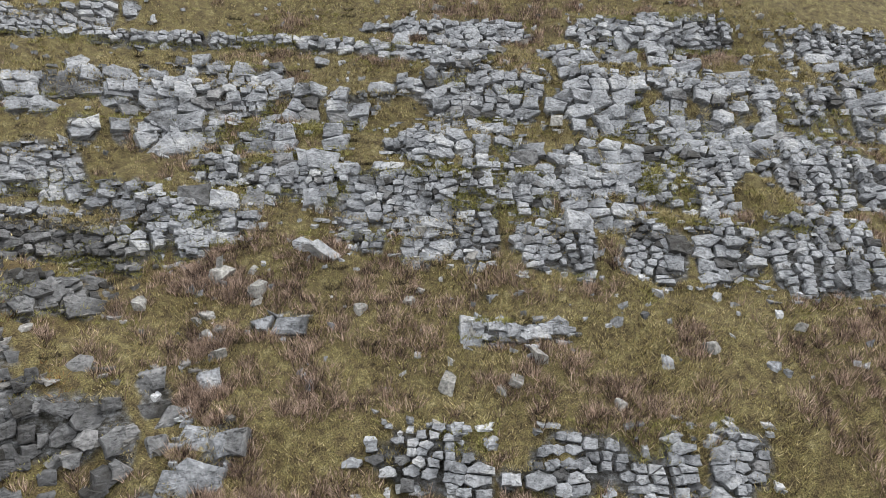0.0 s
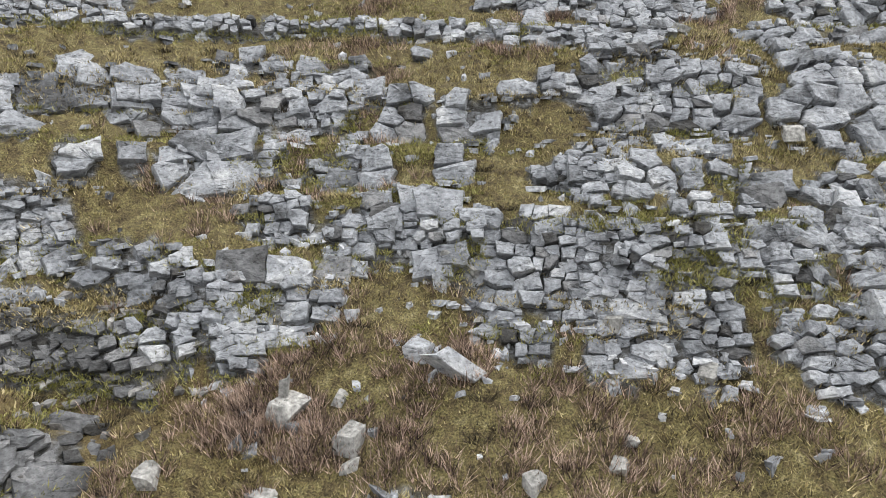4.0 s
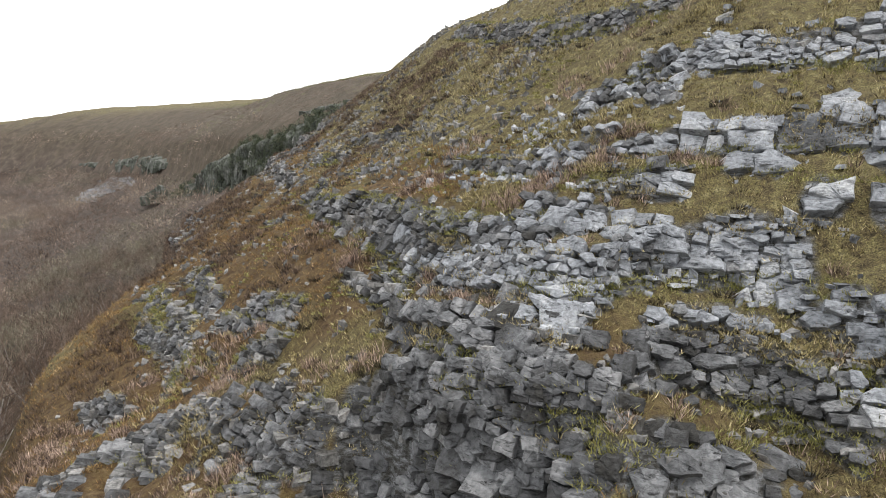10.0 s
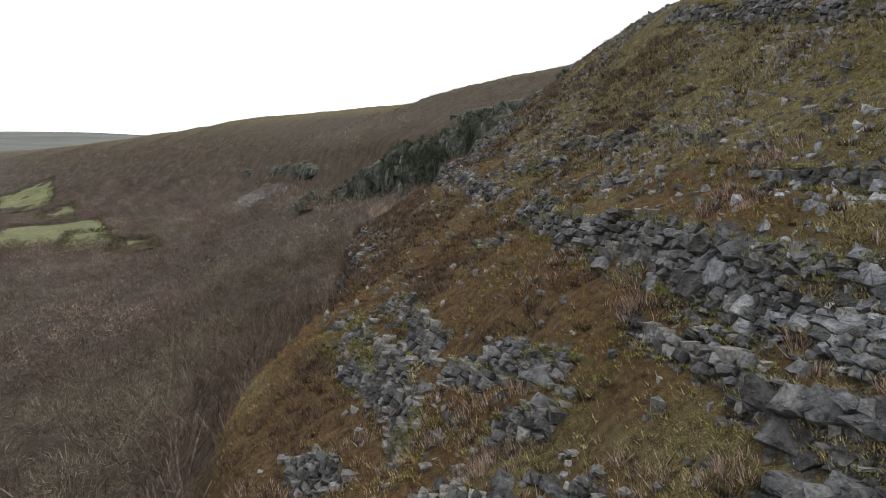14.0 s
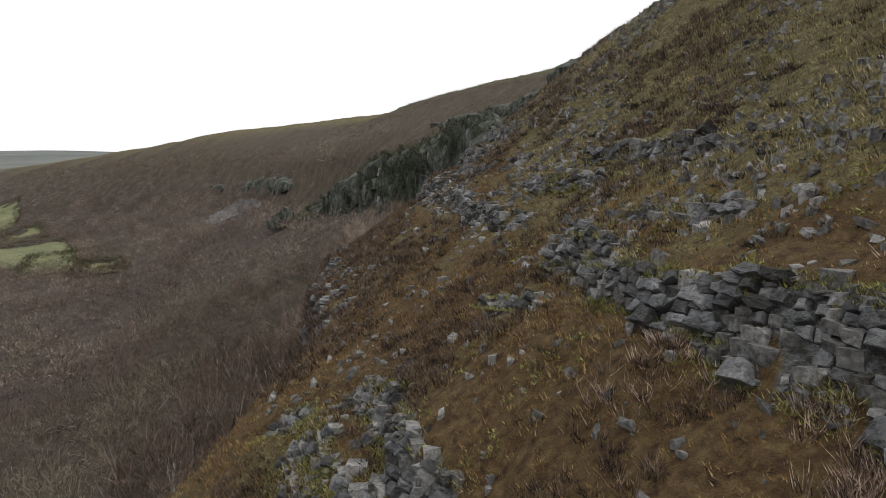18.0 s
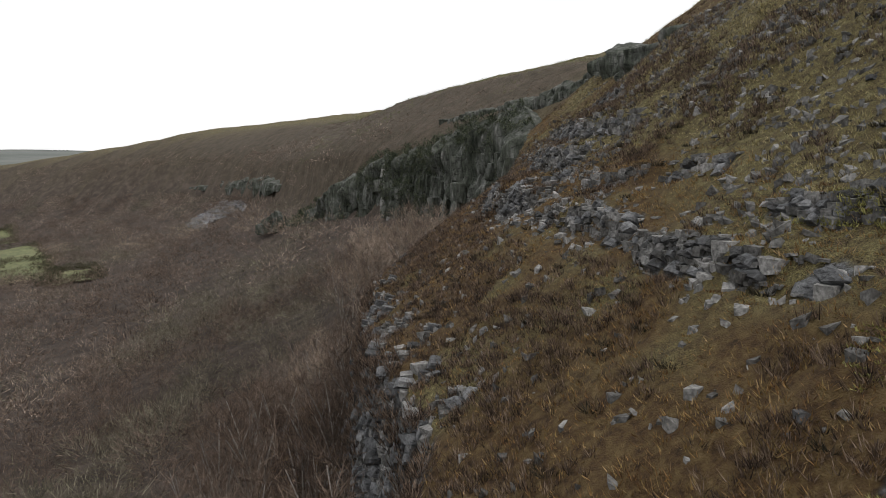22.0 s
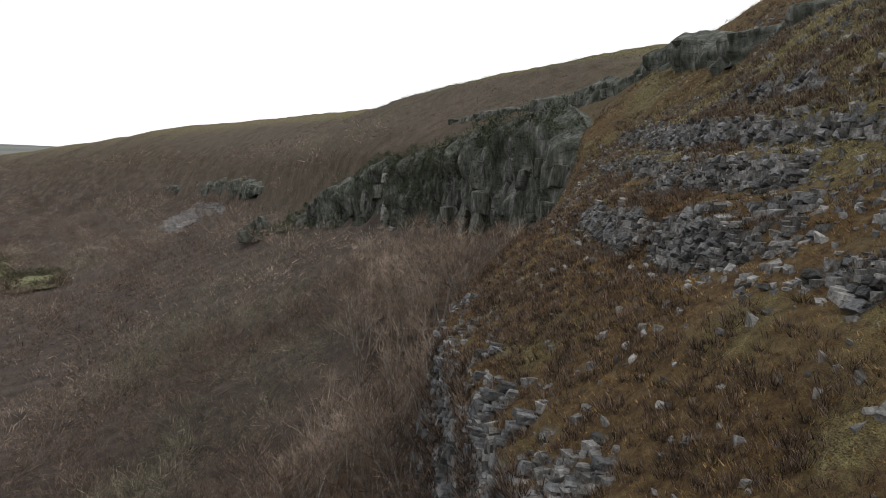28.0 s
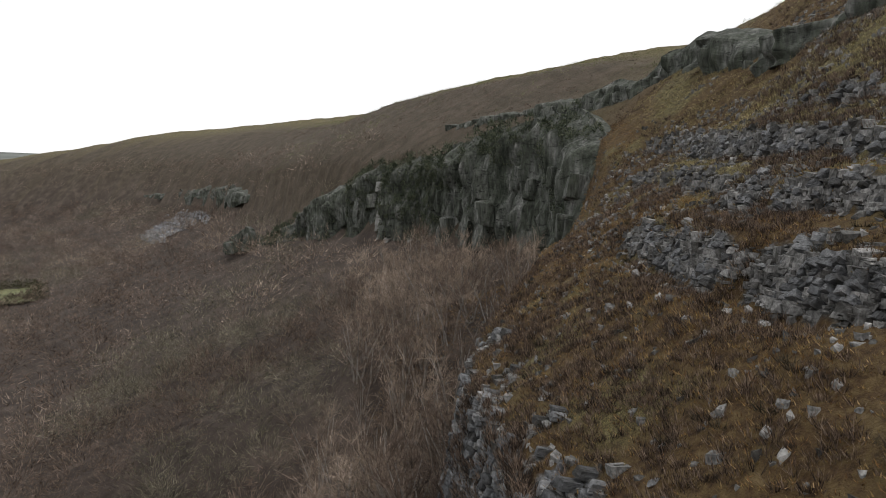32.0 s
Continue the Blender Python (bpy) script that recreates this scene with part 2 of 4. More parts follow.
def height(x, y, parts=False):
    x, y = np.asarray(x, float), np.asarray(y, float)
    shape = x.shape
    s, v = across(x, y)
    x, y = x.ravel(), y.ravel()
    near = 1 - smooth(78, 94, v)
    up = np.interp(s, [0, 4, 12, 22, 28, 40, 90, 400], [0.0, 2.9, 9.99, 14.2, 18.4, 21.0, 26.0, 31.0])
    edge = -11.5 + 6.1 * smooth(37, 48, v) + 4.0 * smooth(69, 80, v)          # where the slope breaks off into the cliff above the wood
    q = np.minimum(s - edge, 0)
    low_near = np.interp(s, [-12, -5, 0], [-8.3, -3.6, 0])
    top = np.interp(edge, [-12, -5, 0], [-8.3, -3.6, 0])
    below = np.interp(q, [-890, -392, -112, -52, -17, -4, -1.2, 0], [-28, -27, -25, -21, -17, -12.5, -10.5, 0])
    low_near = np.where(q < 0, np.where(q > -1.2, top + (-10.5 - top) * (q / -1.2), below), low_near)
    low_far = np.interp(s, [-900, -400, -120, -60, -40, -25, -10, -1.6, 0], [-28, -27, -25, -22, -20, -14.5, -7.6, -3.7, -1.5])
    far_up = np.interp(s, [0, 2.2, 7, 20, 40, 90, 400], [-1.5, 5.6, 9.5, 16.5, 21.5, 26, 30]) * np.interp(v, [80, 95, 110, 125, 145, 170, 205, 260, 340, 440, 700], [1.049, 1.143, 0.959, 1.069, 1.097, 1.121, 1.001, 1.178, 1.272, 0.62, 0.05])
    z = np.where(s > 0, near * up + (1 - near) * far_up, near * low_near + (1 - near) * low_far)
    # a cliff cut into the spur, with a gully below
    z = z - near * 2.5 * smooth(19.2, 19.9, v) * (1 - smooth(21.7, 22.9, v)) * smooth(-4.2, -4.65, s) * (1 - smooth(-6.5, -10.5, s))
    for sx, sy, rise, wide in SWELLS:
        z = z + rise * np.exp(-((x - sx) ** 2 + (y - sy) ** 2) / wide ** 2)
    rough = 0.22 * fbm(x / 7, y / 7, 3, 3) + 0.1 * fbm(x / 1.3, y / 1.3, 8, 3)
    z = z + rough
    z = z + terraces(z, v)
    return (z.reshape(shape), s.reshape(shape), v.reshape(shape)) if parts else z.reshape(shape)


# ---- materials ----
def material(name, colours, scale, rough=0.9, bump=0.3, fine=None, island=0.0, per_object=0.0, stretch=(1, 1, 1), swing=0.5):
    """A procedural surface: colours mixed by noise of that size (per metre), with a finer grain and relief."""
    m = bpy.data.materials.new(name)
    m.use_nodes = True
    nt = m.node_tree
    N, L = nt.nodes, nt.links
    p = N["Principled BSDF"]
    p.inputs["Roughness"].default_value = rough
    p.inputs["Specular IOR Level"].default_value = 0.25
    geo = N.new("ShaderNodeNewGeometry")
    mp = N.new("ShaderNodeMapping")
    mp.inputs["Scale"].default_value = stretch
    L.new(geo.outputs["Position"], mp.inputs["Vector"])
    n1 = N.new("ShaderNodeTexNoise")
    n1.inputs["Scale"].default_value = scale
    n1.inputs["Detail"].default_value = 6
    n1.inputs["Roughness"].default_value = 0.65
    L.new(mp.outputs["Vector"], n1.inputs["Vector"])
    ramp = N.new("ShaderNodeValToRGB")
    while len(ramp.color_ramp.elements) < len(colours):
        ramp.color_ramp.elements.new(0.5)
    for k, c in enumerate(colours):
        ramp.color_ramp.elements[k].position = 0.3 + 0.4 * k / max(len(colours) - 1, 1)
        ramp.color_ramp.elements[k].color = (*c, 1)
    drive = n1.outputs["Fac"]
    if island or per_object:
        src = geo.outputs["Random Per Island"]
        if per_object:
            src = N.new("ShaderNodeObjectInfo").outputs["Random"]
        mix = N.new("ShaderNodeMath")
        mix.operation = "MULTIPLY_ADD"
        mix.inputs[1].default_value = max(island, per_object)
        L.new(src, mix.inputs[0])
        sub = N.new("ShaderNodeMath")
        sub.operation = "SUBTRACT"
        sub.inputs[1].default_value = max(island, per_object) / 2
        L.new(n1.outputs["Fac"], sub.inputs[0])
        L.new(sub.outputs[0], mix.inputs[2])
        drive = mix.outputs[0]
    L.new(drive, ramp.inputs["Fac"])
    n2 = N.new("ShaderNodeTexNoise")
    n2.inputs["Scale"].default_value = fine or scale * 9
    n2.inputs["Detail"].default_value = 5
    L.new(mp.outputs["Vector"], n2.inputs["Vector"])
    hsv = N.new("ShaderNodeHueSaturation")
    val = N.new("ShaderNodeMapRange")
    val.inputs["From Min"].default_value, val.inputs["From Max"].default_value = 0.3, 0.7
    val.inputs["To Min"].default_value, val.inputs["To Max"].default_value = 1 - swing, 1 + swing
    L.new(n2.outputs["Fac"], val.inputs["Value"])
    L.new(val.outputs["Result"], hsv.inputs["Value"])
    L.new(ramp.outputs["Color"], hsv.inputs["Color"])
    L.new(hsv.outputs["Color"], p.inputs["Base Color"])
    if bump:
        bp = N.new("ShaderNodeBump")
        bp.inputs["Strength"].default_value = bump
        bp.inputs["Distance"].default_value = 0.06
        L.new(n2.outputs["Fac"], bp.inputs["Height"])
        L.new(bp.outputs["Normal"], p.inputs["Normal"])
    return m


ROCK = [(0.07, 0.073, 0.078), (0.185, 0.195, 0.212), (0.26, 0.273, 0.293), (0.36, 0.369, 0.38)]
# rock between the blocks, with the shade of the gaps in its dark tones
SHADED_SEAM = [(0.01, 0.01, 0.008), (0.045, 0.043, 0.038), (0.12, 0.123, 0.128), (0.26, 0.27, 0.285)]
limestone = material("limestone", ROCK, 1.1, 0.85, 0.8, 11, per_object=0.16, swing=0.3)


def cracks(m, scale):
    """Thin dark bedding seams, pits and lichen over a stone."""
    nt = m.node_tree
    N, L = nt.nodes, nt.links
    p = N["Principled BSDF"]
    geo, mp = N.new("ShaderNodeNewGeometry"), N.new("ShaderNodeMapping")
    mp.inputs["Scale"].default_value = (1.0, 1.0, 3.2)
    L.new(geo.outputs["Position"], mp.inputs["Vector"])
    n = N.new("ShaderNodeTexNoise")
    n.inputs["Scale"].default_value, n.inputs["Detail"].default_value, n.inputs["Roughness"].default_value = scale, 9, 0.72
    n.inputs["Distortion"].default_value = 0.6
    L.new(mp.outputs["Vector"], n.inputs["Vector"])
    mr = N.new("ShaderNodeMapRange")
    mr.inputs["From Min"].default_value, mr.inputs["From Max"].default_value = 0.33, 0.47
    mr.inputs["To Min"].default_value = 0.1
    L.new(n.outputs["Fac"], mr.inputs["Value"])
    mx = N.new("ShaderNodeMix")
    mx.data_type, mx.blend_type = "RGBA", "MULTIPLY"
    mx.inputs[0].default_value = 1.0
    L.new(p.inputs["Base Color"].links[0].from_socket, mx.inputs[6])
    L.new(mr.outputs["Result"], mx.inputs[7])
    L.new(mx.outputs[2], p.inputs["Base Color"])
    bp = N.new("ShaderNodeBump")
    bp.inputs["Strength"].default_value, bp.inputs["Distance"].default_value = 0.8, 0.06
    L.new(n.outputs["Fac"], bp.inputs["Height"])
    if p.inputs["Normal"].links:
        L.new(p.inputs["Normal"].links[0].from_socket, bp.inputs["Normal"])
    L.new(bp.outputs["Normal"], p.inputs["Normal"])


cracks(limestone, 4.2)
# darker copy of the limestone, the shade of faces turned away put into its colour
limestone_shaded = material("shaded_limestone", [(0.036, 0.035, 0.033), (0.072, 0.073, 0.076), (0.122, 0.125, 0.131), (0.21, 0.212, 0.217)], 1.1, 0.85, 0.8, 11, per_object=0.3, swing=0.3)
cracks(limestone_shaded, 4.2)
limestone_pale = material("pale_limestone", [(0.11, 0.11, 0.104), (0.2, 0.198, 0.19), (0.31, 0.305, 0.29)], 2.0, 0.85, 0.4, 14)
cliff_stone = material("ivied_cliff", [(0.02, 0.024, 0.018), (0.05, 0.056, 0.044), (0.09, 0.095, 0.085), (0.19, 0.19, 0.18)], 0.9, 0.9, 1.0, 4.5, stretch=(1, 1, 0.3))
cracks(cliff_stone, 1.2)
grass_mat = material("dry_grass", [(0.035, 0.027, 0.014), (0.21, 0.168, 0.085), (0.26, 0.224, 0.09), (0.45, 0.382, 0.22)], 1.4, 0.85, 0, 9, island=0.5, swing=0.3)
rusty_mat = material("rusty_grass", [(0.07, 0.038, 0.019), (0.215, 0.122, 0.05), (0.19, 0.135, 0.05), (0.37, 0.255, 0.135)], 1.9, 0.85, 0, 9, island=0.3, swing=0.3)
heather_mat = material("heather", [(0.02, 0.013, 0.011), (0.18, 0.125, 0.097), (0.52, 0.4, 0.325)], 2.2, 0.9, 0, 9, island=0.4, swing=0.3)
dark_heather_mat = material("dark_heather", [(0.016, 0.011, 0.008), (0.082, 0.055, 0.04), (0.23, 0.172, 0.13)], 2.2, 0.9, 0, 9, island=0.4, swing=0.3)
moss_mat = material("moss", [(0.1, 0.1, 0.028), (0.2, 0.19, 0.06), (0.3, 0.285, 0.12)], 1.2, 0.9, 0, 8, island=0.4)
bush_mat = material("dark_shrub", [(0.014, 0.013, 0.007), (0.035, 0.028, 0.017), (0.065, 0.05, 0.032)], 1.5, 0.9, 0, 6, island=0.5)
green_twig_mat = material("lichened_twigs", [(0.04, 0.037, 0.026), (0.12, 0.108, 0.076), (0.27, 0.245, 0.18)], 0.3, 0.9, 0, 2, island=0.3)
thicket_mat = material("brown_twigs", [(0.033, 0.023, 0.018), (0.095, 0.067, 0.051), (0.23, 0.175, 0.138)], 0.3, 0.9, 0, 2, island=0.3)
bark_mat = material("grey_bark", [(0.1, 0.085, 0.075), (0.19, 0.17, 0.155), (0.27, 0.25, 0.23)], 3, 0.9, 0.3, 20, island=0.3)
twig_mat = material("bare_twigs", [(0.058, 0.042, 0.033), (0.17, 0.128, 0.1), (0.42, 0.34, 0.275)], 0.13, 0.9, 0, 1.1, island=0.3)
ivy_mat = material("ivy", [(0.025, 0.034, 0.02), (0.05, 0.062, 0.035), (0.09, 0.1, 0.06)], 0.8, 0.6, 0, 8, island=0.5)
meadow_mat = material("meadow_grass", [(0.1, 0.112, 0.052), (0.14, 0.15, 0.072), (0.19, 0.19, 0.1)], 0.08, 0.9, 0.2, 1.2)
hedge_mat = material("hedge", [(0.035, 0.04, 0.02), (0.07, 0.065, 0.035), (0.1, 0.085, 0.06)], 0.3, 0.9, 0, 2, island=0.4)

# the hillside: heath and grass by noise, limestone where the ledges are, leaf litter in the wood
hill = material("hillside", [(0.02, 0.015, 0.007), (0.08, 0.062, 0.03), (0.115, 0.099, 0.042), (0.19, 0.165, 0.09)], 4.2, 0.95, 1.0, 30, swing=0.75)
N, L = hill.node_tree.nodes, hill.node_tree.links
p = N["Principled BSDF"]
turf = p.inputs["Base Color"].links[0].from_socket


def blend(attribute, inner, lo, hi):
    """Lays inner over the surface where the mesh's attribute goes from lo to hi."""
    at = N.new("ShaderNodeAttribute")
    at.attribute_name = attribute
    mr = N.new("ShaderNodeMapRange")
    mr.inputs["From Min"].default_value, mr.inputs["From Max"].default_value = lo, hi
    L.new(at.outputs["Fac"], mr.inputs["Value"])
    mx = N.new("ShaderNodeMix")
    mx.data_type = "RGBA"
    L.new(mr.outputs["Result"], mx.inputs[0])
    L.new(p.inputs["Base Color"].links[0].from_socket, mx.inputs[6])
    L.new(inner, mx.inputs[7])
    L.new(mx.outputs[2], p.inputs["Base Color"])


def noise_ramp(colours, scale, stretch=(1, 1, 1)):
    geo, mp = N.new("ShaderNodeNewGeometry"), N.new("ShaderNodeMapping")
    mp.inputs["Scale"].default_value = stretch
    L.new(geo.outputs["Position"], mp.inputs["Vector"])
    n = N.new("ShaderNodeTexNoise")
    n.inputs["Scale"].default_value, n.inputs["Detail"].default_value, n.inputs["Roughness"].default_value = scale, 8, 0.7
    L.new(mp.outputs["Vector"], n.inputs["Vector"])
    r = N.new("ShaderNodeValToRGB")
    while len(r.color_ramp.elements) < len(colours):
        r.color_ramp.elements.new(0.5)
    for k, c in enumerate(colours):
        r.color_ramp.elements[k].position = 0.32 + 0.36 * k / (len(colours) - 1)
        r.color_ramp.elements[k].color = (*c, 1)
    L.new(n.outputs["Fac"], r.inputs["Fac"])
    return r.outputs["Color"]


blend("rust", noise_ramp([(0.014, 0.009, 0.005), (0.062, 0.036, 0.016), (0.09, 0.06, 0.025), (0.14, 0.1, 0.05)], 4.5), 0.0, 1.0)
blend("litter", noise_ramp([(0.028, 0.021, 0.017), (0.055, 0.042, 0.035), (0.095, 0.074, 0.062)], 0.35), 0.0, 1.0)
# far hills as moor, greyed to put the haze of distance into the colour
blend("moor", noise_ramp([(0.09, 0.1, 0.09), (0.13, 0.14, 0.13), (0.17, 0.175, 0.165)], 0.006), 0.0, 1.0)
# ledge rock, darkened by colour as shade in the gaps between blocks
blend("rock", noise_ramp(SHADED_SEAM, 4.0, (1, 1, 2.4)), 0.3, 0.7)

# ---- helpers for things ----
def part(name, mesh, parent, label="", m=None):
    ob = new(name, mesh)
    ob.parent = parent
    if m is not None:
        ob.matrix_basis = m
    return tagged(ob, label)


def bm_mesh(name, bm, material, smooth_faces=False):
    me = bpy.data.meshes.new(name)
    bm.to_mesh(me)
    bm.free()
    me.materials.append(material)
    for f in me.polygons:
        f.use_smooth = smooth_faces
    return me


def mesh_from(name, verts, faces, material, smooth_faces=False):
    me = bpy.data.meshes.new(name)
    n, k = faces.shape
    me.vertices.add(len(verts))
    me.vertices.foreach_set("co", np.ascontiguousarray(verts, np.float32).ravel())
    me.loops.add(n * k)
    me.loops.foreach_set("vertex_index", np.ascontiguousarray(faces, np.int32).ravel())
    me.polygons.add(n)
    me.polygons.foreach_set("loop_start", np.arange(0, n * k, k, dtype=np.int32))
    me.polygons.foreach_set("loop_total", np.full(n, k, np.int32))
    me.update(calc_edges=True)
    me.polygons.foreach_set("use_smooth", np.full(n, smooth_faces))
    me.materials.append(material)
    return me


def block_mesh(seed, material, rough=0.1, chamfer=0.1):
    """A unit limestone block: a skewed box with its corners and edges broken off by flat fractures."""
    g = random.Random(seed)
    bm = bmesh.new()
    bmesh.ops.create_cube(bm, size=1)
    lean = [g.uniform(-rough, rough) * 1.6 for _ in range(4)]
    for v in bm.verts:
        x, y, z = v.co
        v.co = Vector((x + lean[0] * z, y + lean[1] * z, z + lean[2] * x + lean[3] * y)) + Vector([g.uniform(-rough, rough) * 0.7 for _ in range(3)])
    for _ in range(g.randint(4, 7)):
        n = Vector([g.choice((-1, 1)) * g.choice((0.15, 1.0, 1.0)) + g.uniform(-0.3, 0.3) for _ in range(3)])
        edge = sum(sorted((abs(c) for c in n), reverse=True)[:2]) / 2
        n.normalize()
        far = max(v.co.dot(n) for v in bm.verts)
        cut = bmesh.ops.bisect_plane(bm, geom=bm.verts[:] + bm.edges[:] + bm.faces[:], plane_co=n * (far - g.uniform(0.05, 0.2) * edge), plane_no=n, clear_outer=True)
        rim = [e for e in cut["geom_cut"] if isinstance(e, bmesh.types.BMEdge)]
        if rim:
            bmesh.ops.holes_fill(bm, edges=rim, sides=0)
    bmesh.ops.dissolve_degenerate(bm, dist=0.02, edges=bm.edges[:])
    bmesh.ops.bevel(bm, geom=bm.edges[:], offset=chamfer * 0.3, offset_type="OFFSET", segments=1, profile=0.5, affect="EDGES", clamp_overlap=True)
    bmesh.ops.triangulate(bm, faces=bm.faces[:])
    bmesh.ops.recalc_face_normals(bm, faces=bm.faces[:])
    return bm_mesh("block", bm, material)



# plan positions of a height on the slope
VS = np.arange(-10, 100, 0.25)
ci = [int(np.argmin(np.abs(CURVE[:, 1] - v))) for v in VS]
SS = np.arange(-14, 26, 0.15)
base_n = np.stack([CDIR[ci, 1], -CDIR[ci, 0]], 1)
PX = CURVE[ci, 0][:, None] + base_n[:, :1] * SS
PY = CURVE[ci, 1][:, None] + base_n[:, 1:] * SS
PZ = np.maximum.accumulate(height(PX, PY), axis=1)


def on_slope(v, z):
    f = min(max((v - VS[0]) / 0.25, 0), len(VS) - 1.001)
    k = int(f)
    ends = [CURVE[ci[j]] + base_n[j] * float(np.interp(z, PZ[j], SS)) for j in (k, k + 1)]
    return ends[0] + (ends[1] - ends[0]) * (f - k), base_n[k]


# ---- limestone ledges: courses of blocks ----
laid, crumbs = [], []
rnd = random.Random(7)


def stretch_at(v, z):
    """Metres along the slope for a metre of the contour's y."""
    return max(0.6, float(np.linalg.norm(on_slope(v + 0.5, z)[0] - on_slope(v - 0.5, z)[0])))


def grain(a, b, seed):
    return float(fbm(np.array([a]), np.array([b]), seed, 2)[0])


def clip(poly, px, py, nx, ny):
    """The part of a polygon behind the line through (px, py) with the normal (nx, ny)."""
    out = []
    for i, (x, y) in enumerate(poly):
        x2, y2 = poly[(i + 1) % len(poly)]
        d, d2 = (x - px) * nx + (y - py) * ny, (x2 - px) * nx + (y2 - py) * ny
        if d <= 0:
            out.append((x, y))
        if (d < 0) != (d2 < 0) and d != d2:
            f = d / (d - d2)
            out.append((x + (x2 - x) * f, y + (y2 - y) * f))
    return out


def rock_mesh(poly, material, back):
    """A block split out of the face: an uneven polygon with a worn, tilted front and sides running into the hill."""
    pts = []
    size = math.sqrt(sum(math.hypot(x, y) for x, y in poly) / len(poly)) ** 2
    for i, (x, y) in enumerate(poly):
        x2, y2 = poly[(i + 1) % len(poly)]
        pts.append((x, y))
        if math.hypot(x2 - x, y2 - y) > 0.6 * size:
            pts.append(((x + x2) / 2 * rnd.uniform(0.88, 1.0), (y + y2) / 2 * rnd.uniform(0.88, 1.0)))
    ring = np.array(pts)
    n = len(ring)
    tilt = np.array([rnd.uniform(-0.4, 0.4), rnd.uniform(-0.35, 0.15)])
    verts = []
    for scale, depth, loose in ((0.97, -back, 0), (0.995, -0.16 * size, 0.03), (0.94, -0.03 * size, 0.05), (0.55, 0.03 * size, 0.07)):
        p = ring * scale
        z = depth + (p @ tilt if depth > -0.2 * size or depth > -0.2 else 0) + np.array([rnd.uniform(-loose, loose) * size for _ in range(n)])
        verts.append(np.column_stack([p, z + np.zeros(n)]))
    verts.append(np.array([[rnd.uniform(-0.1, 0.1) * size, rnd.uniform(-0.1, 0.1) * size, 0.06 * size]]))
    k, j = np.arange(n), (np.arange(n) + 1) % n
    faces = []
    for r in range(3):
        a, b = r * n, (r + 1) * n
        faces += [np.stack([a + k, a + j, b + j], 1), np.stack([a + k, b + j, b + k], 1)]
    faces.append(np.stack([3 * n + k, 3 * n + j, np.full(n, 4 * n)], 1))
    return mesh_from("block", np.vstack(verts), np.vstack(faces), material)


